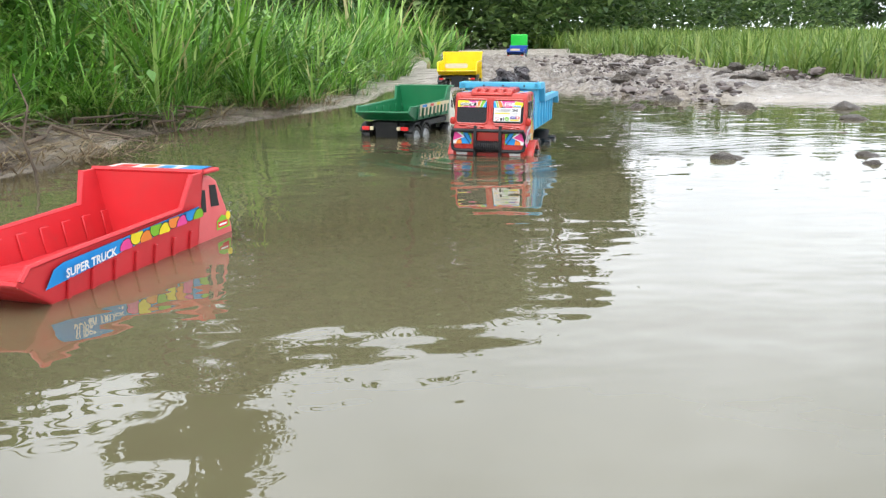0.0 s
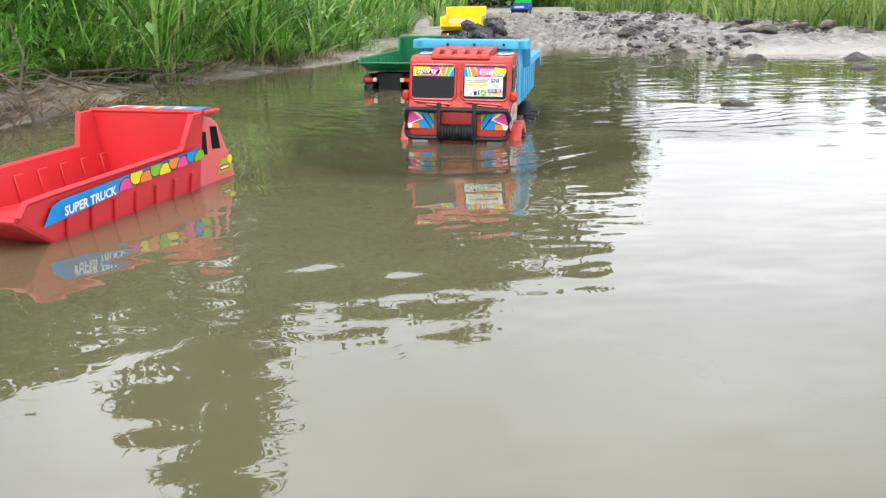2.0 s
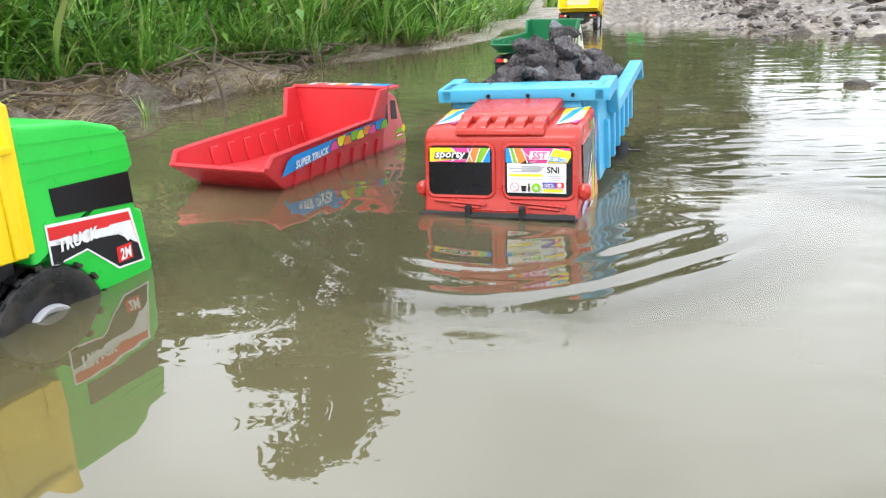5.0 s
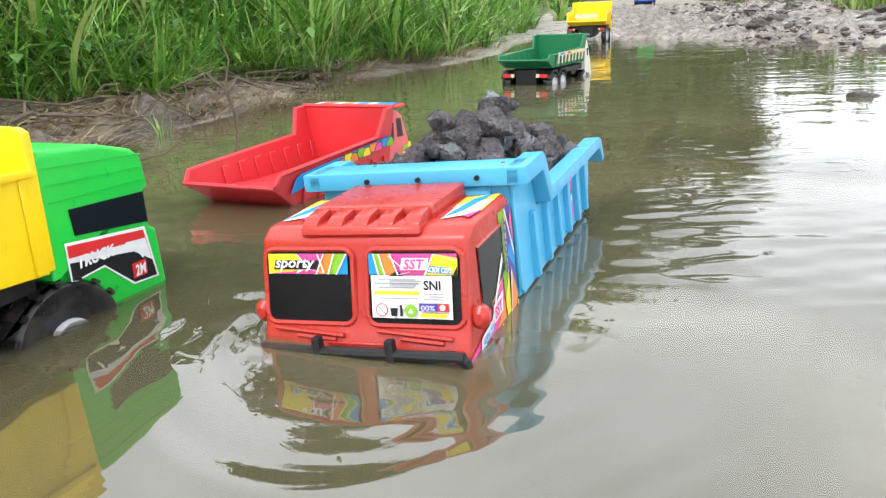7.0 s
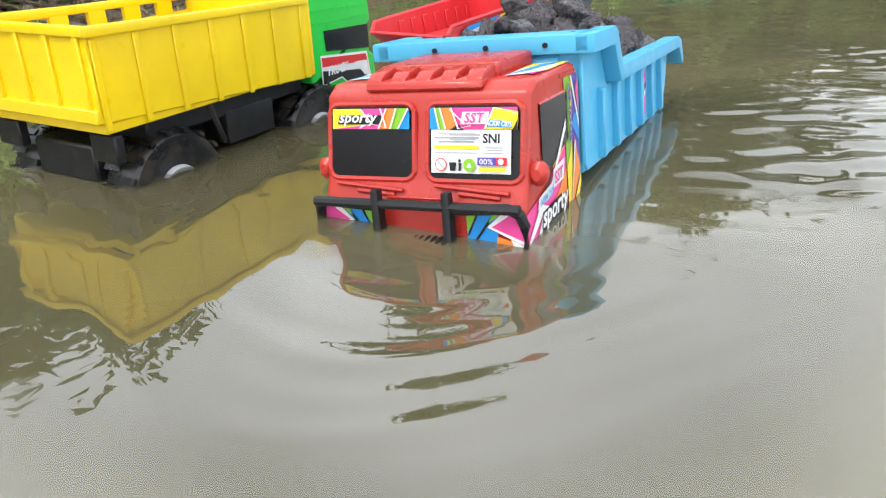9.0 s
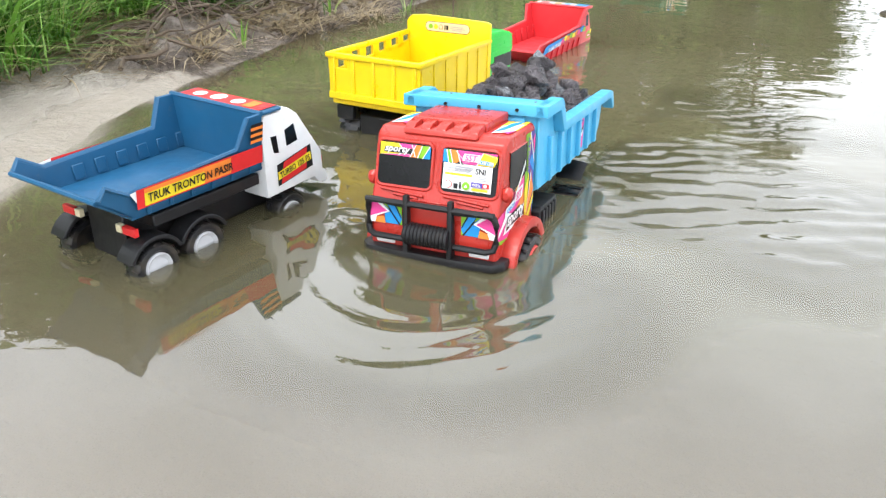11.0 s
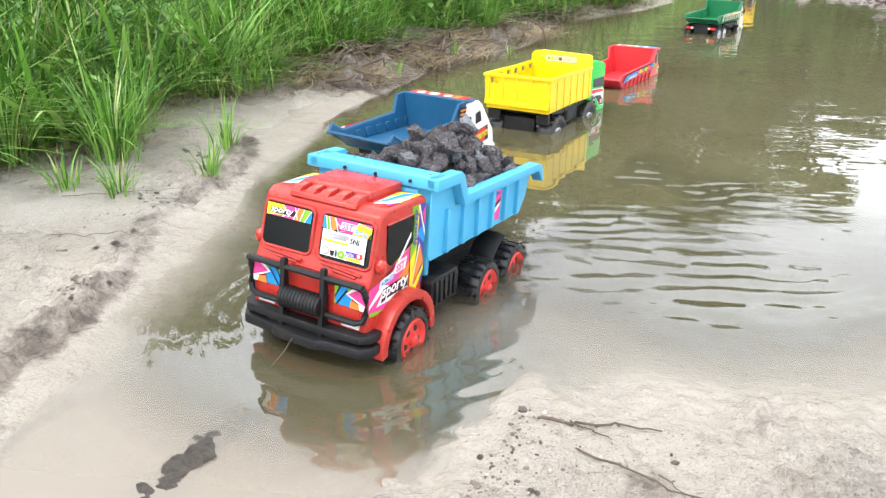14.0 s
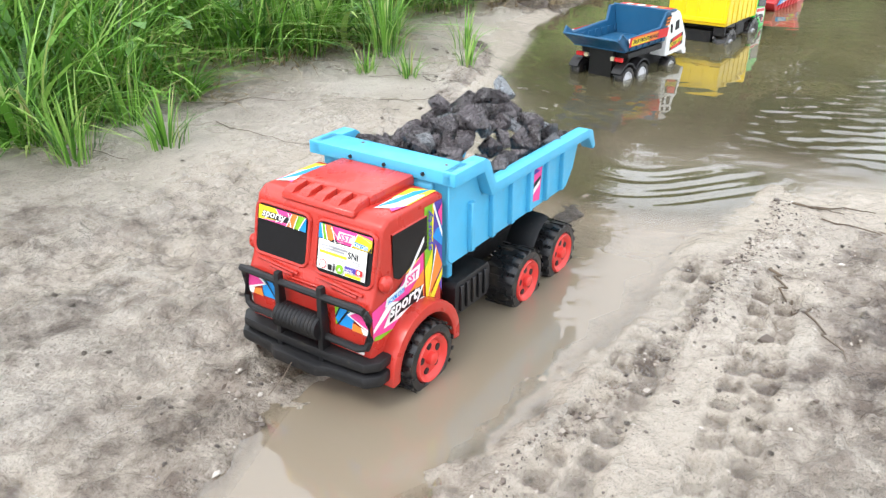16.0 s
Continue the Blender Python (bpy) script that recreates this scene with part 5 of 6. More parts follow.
def tipper_toy(name, label, group, m, bed_colour, cab_colour, lamp_colour, w, length, floor, rim, top, lip, cab_top, wheels, radius, details, head=None, tail=-0.03):
    t = thing(name, label, "toy truck", group)
    t.matrix_world = m
    head = head or length - 0.062
    open_bed(w, tail, head, floor, rim, top, lip, bed_colour, 0.012, 0.005, "", 6, t)
    cab_low = floor - 0.050
    outline = [(head + 0.004, cab_low), (head + 0.002, cab_top - 0.012), (head + 0.010, cab_top), (max(length - 0.062, head + 0.02), cab_top), (max(length - 0.046, head + 0.03), cab_top - 0.012), (length + 0.004, floor - 0.005), (length + 0.006, cab_low + 0.012), (length + 0.016, cab_low + 0.006), (length + 0.016, cab_low - 0.012), (length - 0.004, cab_low - 0.010), (length - 0.016, cab_low + 0.004)]
    part("cab", prism(outline, -w - 0.004, w + 0.004, "x", 0.004, 2), cab_colour, t)
    part("canopy", box(-w - 0.008, w + 0.008, head - 0.002, head + 0.045, top - 0.006, top, 0.002, 1), bed_colour, t)
    for s in (-1, 1):
        for pts in ([(head + 0.024, floor + 0.020), (head + 0.034, floor + 0.018), (head + 0.031, floor + 0.046), (head + 0.019, floor + 0.047)], [(head + 0.052, floor + 0.024), (head + 0.076, floor + 0.028), (head + 0.070, floor + 0.056), (head + 0.050, floor + 0.050)]):
            part("window", prism(pts, min(s * (w + 0.003), s * (w + 0.0052)), max(s * (w + 0.003), s * (w + 0.0052)), "x"), GLASS, t, smooth=False)
    part("bumper_bar", box(-w * 0.9, w * 0.9, length + 0.012, length + 0.020, floor - 0.032, floor - 0.020, 0.002, 1), lamp_colour, t)
    part("chassis", joined(box(-0.04, 0.04, 0.0, length - 0.01, radius * 0.9, floor - 0.004, 0.002, 1), box(-w * 0.92, w * 0.92, 0.02, head, floor - 0.026, floor - 0.008, 0.002, 1)), BLACK, t)
    for s in (-1, 1):
        for y in wheels:
            wheel_parts(t, (s * (w - 0.012), y, radius - (0.013 if y > head else 0)), radius, 0.032, s, CHROME, 0.58, 14, False)
            arch = [(y + r * math.cos(radians(a)), radius + r * math.sin(radians(a))) for r, run in ((radius * 1.32, range(25, 156, 13)), (radius * 1.16, range(155, 24, -13))) for a in run]
            if y < head:
                part("mudguard", prism(arch, min(s * (w - 0.03), s * (w + 0.004)), max(s * (w - 0.03), s * (w + 0.004)), "x", 0.001, 1), BLACK, t)
        part("tail_lamp", box(min(s * (w - 0.034), s * (w - 0.008)), max(s * (w - 0.034), s * (w - 0.008)), -0.012, -0.004, floor - 0.030, floor - 0.018, 0.001, 1), INK_RED, t)
        part("tail_lamp", box(min(s * (w - 0.048), s * (w - 0.036)), max(s * (w - 0.048), s * (w - 0.036)), -0.012, -0.004, floor - 0.030, floor - 0.018, 0.001, 1), INK_CREAM, t)
    details(t, w, length, head, floor, rim, top, cab_top)
    return t


def blue_details(t, w, length, head, floor, rim, top, cab_top):
    for s in (-1, 1):
        o = (s * (w + 0.0085), -0.012 if s > 0 else head - 0.006, rim - 0.030)
        flank = plane_at(o, (0, s, 0), (s * 0.12, 0, 1))
        run = head + 0.006

        def m(points):
            return points if s > 0 else [(run - u, v) for u, v in points]
        decal("side_band", [(INK_WHITE, m([(-0.010, 0.026), (0.006, 0.0), (0.010, 0.028)])), (INK_RED, m(rect(0.0, 0.0, run, 0.028))), (INK_ORANGE, m(rect(0.012, 0.002, run * 0.72, 0.026))), (INK_YELLOW, m(rect(0.012, 0.002, run * 0.5, 0.020)))], flank, t, "orange and red lettered side band")
        lettering("TRUK TRONTON PASIR", 0.0125, run * 0.66, flank @ Matrix.Translation((0.016 if s > 0 else run * 0.30, 0.007, 0)), INK_BLACK, t, 0.0030, 0.0, 0.02)
        o = (s * (w + 0.011), head - 0.030 if s > 0 else head - 0.002, rim + 0.004)
        flag = plane_at(o, (0, s, 0), (s * 0.12, 0, 1))
        decal("stripe_sticker", [(INK_ORANGE if k % 2 == 0 else INK_BLACK, rect(0.002, 0.005 * k, 0.026, 0.005 * k + 0.005)) for k in range(6)], flag, t, "orange striped sticker")
        o = (s * (w + 0.0045), head + 0.012 if s > 0 else length - 0.002, floor - 0.034)
        door = plane_at(o, (0, s, 0), (0, 0, 1))
        decal("sticker", [(INK_BLACK, [(0.015, -0.002), (0.096, 0.010), (0.092, 0.048), (0.015, 0.033)]), (INK_RED, [(0.022, 0.0), (0.080, 0.010), (0.084, 0.045), (0.030, 0.034)]), (INK_YELLOW, [(0.016, 0.008), (0.092, 0.022), (0.091, 0.036), (0.016, 0.021)])], door, t, "red and yellow cab sticker")
        if s > 0:
            lettering("TURBO 125 PS", 0.010, 0.070, door @ Matrix.Translation((0.020, 0.0105, 0)) @ pose(0, 0, 0, 0, 0, 10), INK_BLACK, t, 0.0022, 0.0, 0.02)
    roof = plane_at((-w, head + 0.002, top + 0.0005), (1, 0, 0), (0, 1, 0))
    decal("roof_sticker", [(INK_RED, rect(0.0, 0.0, 2 * w, 0.040)), (INK_WHITE, disc(0.03, 0.02, 0.012)), (INK_WHITE, disc(0.07, 0.022, 0.014)), (INK_WHITE, disc(0.115, 0.02, 0.012)), (INK_ORANGE, rect(0.135, 0.006, 0.155, 0.034))], roof, t, "red and white roof sticker")


def green_details(t, w, length, head, floor, rim, top, cab_top):
    for s in (-1, 1):
        for k in range(8):
            y = 0.06 + (head - 0.10) * k / 7
            o = (s * (w + 0.0065), y, floor + 0.012)
            slat = plane_at(o, (0, s, 0), (s * 0.12, 0, 1))
            decal("pale_stripe", [(INK_CREAM, rect(-0.007, 0.0, 0.007, rim - floor - 0.020))], slat, t)
        o = (s * (w + 0.0095), 0.05 if s > 0 else head - 0.02, rim - 0.014)
        band = plane_at(o, (0, s, 0), (s * 0.12, 0, 1))
        decal("side_band", [(INK_CREAM, rect(0, 0, head - 0.07, 0.012)), (INK_BLUE, rect(0.02, 0.002, 0.06, 0.010)), (INK_RED, rect(0.09, 0.002, 0.12, 0.010)), (INK_YELLOW, rect(0.15, 0.002, 0.18, 0.010))], band, t, "pale band with coloured marks")


def no_details(t, w, length, head, floor, rim, top, cab_top):
    face = plane_at((-w * 0.6, -0.034, floor + 0.045), (1, 0, 0), (0, 0, 1))
    decal("label", [(INK_CREAM, rounded(0, 0, w * 1.2, 0.03, 0.012))], face, t)


red_truck()
yellow_truck()
tipper_toy("sand_truck", "navy blue toy tipper with white cab in shallow water", "", placed(-0.728, -1.545, -0.034, (0.46, 0.89)), NAVY, WHITE, INK_RED, 0.088, 0.345, 0.116, 0.162, 0.206, 0.156, 0.198, (0.011, 0.094, 0.272), 0.036, blue_details, 0.218, -0.066)
tipper_toy("dump_lorry", "dark green toy tipper with pale cab in water", "", placed(0.365, 1.42, -0.034, (0.47, 0.88)), DARK_GREEN, CREAM, INK_RED, 0.090, 0.40, 0.090, 0.142, 0.188, 0.118, 0.170, (0.035, 0.115, 0.345), 0.036, green_details)
tipper_toy("yellow_lorry", "yellow toy tipper with black chassis at the water's far edge", "", placed(0.98, 4.08, -0.012, (0.25, 0.97)), YELLOW, YELLOW, BLACK, 0.125, 0.46, 0.125, 0.215, 0.270, 0.150, 0.250, (0.045, 0.150, 0.40), 0.052, no_details)
lorry_z = height_at(2.9, 11.1)
tipper_toy("blue_lorry", "royal blue toy tipper with lime green cab on mud", "", placed(2.86, 10.95, lorry_z, (0.35, 0.94)), ROYAL, LEAF_GREEN, BLACK, 0.125, 0.44, 0.07, 0.15, 0.19, 0.10, 0.36, (0.05, 0.14, 0.36), 0.045, no_details)


# ---- plants ----
def blades(bases, heading, height, lean, width, segments=4, droop=1.6):
    """Tapered grass blades that arch over. Arrays of one row a blade; returns points and quads."""
    n = len(bases)
    k = np.linspace(0, 1, segments + 1)[None]
    along = lean[:, None] * k**droop * height[:, None]
    up = height[:, None] * (k - 0.42 * np.minimum(lean, 1.6)[:, None] * k**2.2 * 0.9)
    half = width[:, None] / 2 * np.clip(1.05 - k**1.7, 0.03, 1) * (0.55 + 0.45 * np.minimum(k * 4, 1))
    c, s = np.cos(heading)[:, None], np.sin(heading)[:, None]
    mid = np.stack([bases[:, :1] + along * c, bases[:, 1:2] + along * s, bases[:, 2:3] + up], -1)
    across = np.stack([-s * half, c * half, 0 * half], -1)
    points = np.stack([mid - across, mid + across], 2).reshape(-1, 3)
    i = (np.arange(n)[:, None] * (segments + 1) + np.arange(segments)[None]).reshape(-1) * 2
    return points, np.stack([i, i + 1, i + 3, i + 2], -1)


def leaves(bases, heading, tilt, length, width):
    """Folded pointed leaves with a stalk end at the base."""
    n = len(bases)
    c, s = np.cos(heading), np.sin(heading)
    ct, st = np.cos(tilt), np.sin(tilt)
    forward = np.stack([c * ct, s * ct, st], -1)
    across = np.stack([-s, c, 0 * c], -1)
    rise = np.stack([-c * st, -s * st, ct], -1)
    L, W = length[:, None], width[:, None]
    points = np.stack([bases, bases + forward * L * 0.45 + across * W * 0.5 + rise * W * 0.14, bases + forward * L * 0.5 - rise * W * 0.05, bases + forward * L * 0.45 - across * W * 0.5 + rise * W * 0.14, bases + forward * L - rise * L * 0.12], 1).reshape(-1, 3)
    i = np.arange(n)[:, None] * 5
    faces = np.concatenate([i + np.array([[0, 1, 2]]), i + np.array([[0, 2, 3]]), i + np.array([[1, 4, 2]]), i + np.array([[2, 4, 3]])])
    return points, faces


def soft_mesh(name, points, faces, material, smooth=True):
    mesh = bpy.data.meshes.new(name)
    mesh.from_pydata(points.tolist(), [], faces.tolist())
    mesh.materials.append(material)
    if smooth:
        mesh.polygons.foreach_set("use_smooth", [True] * len(mesh.polygons))
    return mesh


rng = np.random.default_rng(11)


def on_bank(count, y0, y1, depth0, depth1, power=1.0):
    """Places behind the edge of the grass on the left bank."""
    y = rng.uniform(y0, y1, count)
    back = depth0 + (depth1 - depth0) * rng.uniform(0, 1, count) ** power
    ragged = 0.10 * np.sin(y * 7.3) + 0.07 * np.sin(y * 17.1 + 1)
    x = np.interp(y, GRASS_Y, GRASS_X) + ragged - back
    z, _ = ground_height(x, y, False)
    return np.stack([x, y, z - 0.01], -1), back


def bank_grass():
    sets = []
    for clumps, each, y0, y1, d0, d1, h0, h1, w0, w1 in ((860, 32, -2.7, 3.4, 0.0, 1.2, 0.14, 0.42, 0.004, 0.009), (400, 30, -2.6, 3.4, 0.7, 3.0, 0.25, 0.62, 0.006, 0.012), (330, 30, 2.6, 8.0, 0.0, 2.6, 0.25, 0.65, 0.008, 0.015), (330, 26, 7.0, 24.0, -0.2, 6.0, 0.4, 1.0, 0.02, 0.05), (210, 13, -3.4, 4.0, 0.05, 1.6, 0.34, 0.66, 0.012, 0.020), (240, 9, -3.4, 2.5, 0.0, 0.9, 0.40, 0.72, 0.004, 0.007)):
        centre, back = on_bank(clumps, y0, y1, d0, d1, 1.1)
        size = rng.uniform(h0, h1, clumps) * (0.6 + 0.4 * step(back, 0.0, 0.25))
        turn_to = rng.uniform(-math.pi, math.pi, clumps)
        k = np.repeat(np.arange(clumps), each)
        a = rng.uniform(-math.pi, math.pi, len(k))
        r = rng.uniform(0, 0.22, len(k)) * size[k]
        base = centre[k] + np.stack([r * np.cos(a), r * np.sin(a), 0 * r], -1)
        heading = np.where(rng.uniform(0, 1, len(k)) < 0.3, turn_to[k], a)
        h = size[k] * rng.uniform(0.45, 1.25, len(k))
        sets.append(blades(base, heading, h, np.minimum(np.minimum(rng.gamma(2.4, 0.48, len(k)), 1.9), 0.42 / h), 1.25 * rng.uniform(w0, w1, len(k)), 5))
    count = 9000
    base, back = on_bank(count, -2.8, 5.0, 0.0, 2.2, 1.0)
    sets.append(blades(base, rng.uniform(-math.pi, math.pi, count), rng.uniform(0.06, 0.22, count), rng.gamma(2.4, 0.3, count), rng.uniform(0.003, 0.008, count), 3))
    at, points, faces = 0, [], []
    for p, f in sets:
        points.append(p)
        faces.append(f + at)
        at += len(p)
    ob = new("grass", soft_mesh("grass", np.concatenate(points), np.concatenate(faces), GRASS))
    tagged(ob, "dense fresh green grass overhanging the bank", "grass", kind="stuff")


def bank_herbs():
    sets, at = [], 0
    stems, _ = on_bank(3600, -3.6, 5.0, 0.02, 2.2)
    base = np.repeat(stems, 9, 0) + rng.normal(size=(len(stems) * 9, 3)) * np.array([0.035, 0.035, 0.0])
    back = base[:, 0]
    keep = np.array([noise.noise((x * 1.3, y * 1.3, 9.0)) for x, y, _ in base.tolist()]) > -0.05
    base, back = base[keep], back[keep]
    n = len(base)
    base[:, 2] += rng.uniform(0.04, 0.44, n) * (0.5 + 0.5 * step(np.interp(base[:, 1], GRASS_Y, GRASS_X) - base[:, 0], 0.1, 0.5))
    p, f = leaves(base, rng.uniform(-math.pi, math.pi, n), rng.uniform(-0.5, 0.6, n), rng.uniform(0.035, 0.085, n), rng.uniform(0.016, 0.040, n))
    tagged(new("herbs", soft_mesh("herbs", p, f, HERB)), "broad-leaved green weeds growing through the grass", "weeds", kind="stuff")
    count = 7000
    base, back = on_bank(count, -2.2, 3.4, -0.10, 0.35)
    more, _ = on_bank(5000, -0.5, 1.3, -0.42, 0.05)
    base, count = np.concatenate([base, more]), count + 5000
    p, f = blades(base, rng.uniform(-math.pi, math.pi, count), rng.uniform(0.03, 0.13, count), rng.uniform(1.0, 3.0, count), rng.uniform(0.002, 0.006, count), 3, 1.2)
    tagged(new("dry_grass", soft_mesh("dry_grass", p, f, DRY)), "dead straw and brown stems matted along the bank", "dry grass", kind="stuff")


def right_grass():
    count = 44000
    y = 3.2 + 31 * rng.uniform(0, 1, count) ** 1.7
    x = 3.0 + 0.13 * (y - 3.8) + 16 * rng.uniform(0, 1, count) ** 1.6
    ok = x > 3.9 + 0.10 * (y - 3.8) + 0.5 * np.sin(y * 0.9) + 0.25 * np.sin(y * 2.7)
    x, y = x[ok], y[ok]
    z, _ = ground_height(x, y, False)
    n = len(x)
    p, f = blades(np.stack([x, y, z], -1), rng.uniform(-math.pi, math.pi, n), rng.uniform(0.16, 0.42, n) * (0.9 + 0.025 * y), rng.gamma(2.2, 0.25, n), rng.uniform(0.008, 0.018, n) * (1 + 0.12 * y), 3)
    tagged(new("meadow_grass", soft_mesh("meadow_grass", p, f, MEADOW)), "green meadow grass beyond the churned mud", "grass", kind="stuff")


def tuft(x, y, count, h, label, spread_r=0.03):
    z = height_at(x, y)
    a = rng.uniform(0, math.tau, count)
    r = rng.uniform(0, spread_r, count)
    base = np.stack([r * np.cos(a), r * np.sin(a), np.full(count, -0.008)], -1)
    p, f = blades(base, a, rng.uniform(0.4, 1, count) * h, np.minimum(rng.gamma(2.0, 0.25, count), 1.2), rng.uniform(0.003, 0.007, count))
    ob = new("grass_tuft", soft_mesh("grass_tuft", p, f, GRASS))
    ob.location = (x, y, z)
    tagged(ob, label, "grass tuft", "tufts on the sand")


bank_grass()
bank_herbs()
right_grass()
for x, y, n, h, label in ((-1.18, -1.40, 34, 0.17, "small green tuft growing from pale sand"), (-1.12, -1.62, 26, 0.13, "sparse tuft with dry stems at the water's edge"), (-1.38, -1.79, 34, 0.13, "low spreading green tuft on sand"), (-1.25, -1.79, 40, 0.14, "green tuft with arching blades on sand"),
                          (-1.41, -1.54, 110, 0.34, "tall upright grass clump on the sand"), (-1.49, -1.30, 70, 0.28, "tall grass clump at the grass edge"), (-1.62, -1.66, 70, 0.32, "leaning grass clump at the grass edge"), (-1.58, -2.51, 60, 0.17, "low green tuft beside the puddle"),
                          (-1.71, -2.65, 70, 0.22, "broad-bladed tuft by the little pool"), (-1.75, -2.40, 60, 0.24, "broad-bladed tuft by the little pool"), (-0.83, 0.20, 12, 0.13, "leafy sprout at the muddy shore"), (-0.98, -0.25, 12, 0.12, "small weed on the muddy bank"), (-0.62, 0.56, 12, 0.12, "small sprout at the waterline")):
    tuft(x, y, n, h, label, 0.02 + 0.0005 * n)


def stick(points, radius, label, name="twig"):
    r = [0.5 * radius * (1 - 0.6 * k / (len(points) - 1)) for k in range(len(points))]
    ob = new(name, mesh_of(tube(points, r, 6), name, BARK, True))
    tagged(ob, label, "twig", "dead twigs and roots")
    return ob


def crooked(start, end, bends, wobble, lift=0.0):
    out = []
    a, b = Vector(start), Vector(end)
    for k in range(bends + 1):
        p = a.lerp(b, k / bends)
        side = wobble * math.sin(k * 2.3 + start[0] * 9) * (0 < k < bends)
        p = p + Vector((side, -side * 0.4, lift * math.sin(math.pi * k / bends)))
        out.append(p)
    return out


def ground_line(x0, y0, x1, y1, bends=6, wobble=0.012, lift=0.0, above=0.004):
    pts = crooked((x0, y0, 0), (x1, y1, 0), bends, wobble)
    return [Vector((p.x, p.y, max(height_at(p.x, p.y), -0.01) + above + lift * math.sin(math.pi * k / bends))) for k, p in enumerate(pts)]


stick([(-0.45, 0.64, -0.08), (-0.452, 0.645, 0.03), (-0.47, 0.65, 0.10), (-0.455, 0.66, 0.17), (-0.48, 0.67, 0.24)], 0.008, "forked dead stick standing in the water")
stick([(-0.465, 0.65, 0.09), (-0.52, 0.66, 0.14), (-0.58, 0.70, 0.16)], 0.005, "side branch of dead stick over water")
stick([(-0.58, 0.08, -0.05), (-0.54, 0.115, 0.004), (-0.50, 0.15, 0.010), (-0.470, 0.172, 0.014), (-0.445, 0.19, 0.030)], 0.007, "thin twig poking out of the water")
for x0, y0, x1, y1, r in ((-1.35, -0.05, -0.72, 0.62, 0.012), (-1.1, 0.5, -0.55, 1.2, 0.009), (-1.25, 0.1, -0.9, 0.8, 0.007), (-0.95, 0.3, -0.6, 0.75, 0.006), (-0.9, 0.9, -0.5, 1.45, 0.008), (-0.75, 1.2, -0.35, 2.0, 0.006), (-1.3, -0.35, -1.0, 0.05, 0.010), (-1.15, -0.2, -0.95, 0.1, 0.006), (-1.28, 0.0, -1.02, -0.3, 0.005), (-0.7, 0.7, -0.62, 1.0, 0.005)):
    stick(ground_line(x0, y0, x1, y1, 7, 0.03, 0.03, 0.012), r, "brown dead root lying along the muddy bank", "root")
for k in range(34):
    y = rng.uniform(-0.7, 1.9)
    x = float(np.interp(y, GRASS_Y, GRASS_X)) + rng.uniform(0.02, 0.34)
    run = rng.uniform(0.2, 0.55)
    stick(ground_line(x, y, x + 0.45 * run + rng.uniform(-0.15, 0.1), y + run, 8, 0.035, 0.04, 0.014), rng.uniform(0.005, 0.015), "brown dead root lying along the muddy bank", "root")
stick([(-0.25, -1.75, -0.04), (-0.245, -1.70, 0.0), (-0.24, -1.66, 0.025), (-0.235, -1.64, 0.03)], 0.002, "dry stalk poking out of the water")
for x0, y0, x1, y1, r in ((-0.285, -2.47, -0.14, -2.465, 0.0042), (-0.25, -2.465, -0.20, -2.50, 0.0022), (-0.24, -2.52, -0.06, -2.61, 0.0030), (-0.06, -2.61, 0.08, -2.66, 0.0024), (-0.15, -2.55, -0.08, -2.62, 0.0016), (-0.345, -2.75, -0.325, -2.85, 0.0050), (-0.325, -2.85, -0.275, -3.00, 0.0040), (-1.55, -2.35, -1.25, -2.42, 0.0020),
                          (-1.75, -2.25, -1.30, -2.05, 0.0016), (-1.9, -2.6, -1.6, -2.62, 0.0022), (-1.25, -2.05, -1.05, -2.0, 0.0018), (-1.35, -1.85, -1.1, -1.72, 0.0014), (-1.2, -2.85, -1.05, -2.9, 0.0018)):
    stick(ground_line(x0, y0, x1, y1, 9, 0.008), r, "thin dark twig lying on wet sand")


def clod(x, y, size, label, seed, sink=0.35):
    bm = bmesh.new()
    bmesh.ops.create_icosphere(bm, subdivisions=3, radius=1)
    for v in bm.verts:
        k = 1 + 0.35 * noise.fractal(v.co * 1.3 + Vector((seed * 3.7, 0, 0)), 0.8, 2, 4)
        v.co *= k
        v.co.z *= 0.6
    ob = new("mud_clod", mesh_of(bm, "mud_clod", MUD, True))
    ob.scale = (size, size * 1.2, size)
    ob.location = (x, y, max(height_at(x, y), -0.02) + size * (0.6 - sink) * 0.5)
    ob.rotation_euler = (0, 0, seed)
    tagged(ob, label, "mud clod", "clods of mud")


def mud_material():
    n = Nodes("dark_wet_mud")
    n.link(n.ramp(n.noise(1.6, 6, 0.7), [(0.3, (0.10, 0.082, 0.066)), (0.7, (0.29, 0.245, 0.20))]), n.shader.inputs["Base Color"])
    n.shader.inputs["Roughness"].default_value = 0.5
    n.link(n.bump(n.noise(4, 6, 0.75), 0.9, 0.25), n.shader.inputs["Normal"])
    return n.material


MUD = mud_material()
for k, (x, y, s) in enumerate(((1.207, 0.743, 0.045), (1.50, 0.58, 0.035), (1.58, 0.72, 0.04), (1.46, 1.34, 0.03), (1.85, 1.25, 0.03), (1.62, 2.5, 0.05), (2.2, 1.7, 0.05), (2.05, 2.3, 0.06), (2.5, 2.2, 0.06), (1.95, 2.9, 0.06), (2.4, 1.25, 0.04))):
    clod(x, y, s, "dark wet clod of mud breaking the water surface", k + 1)
for k in range(46):
    y = rng.uniform(3.4, 9.5)
    x = rng.uniform(1.6, 3.2) + 0.28 * (y - 3.4) + (0.8 if y < 4 else 0)
    clod(x, y, rng.uniform(0.03, 0.075), "churned dark mud clod on the sandy track", 20 + k, 0.5)
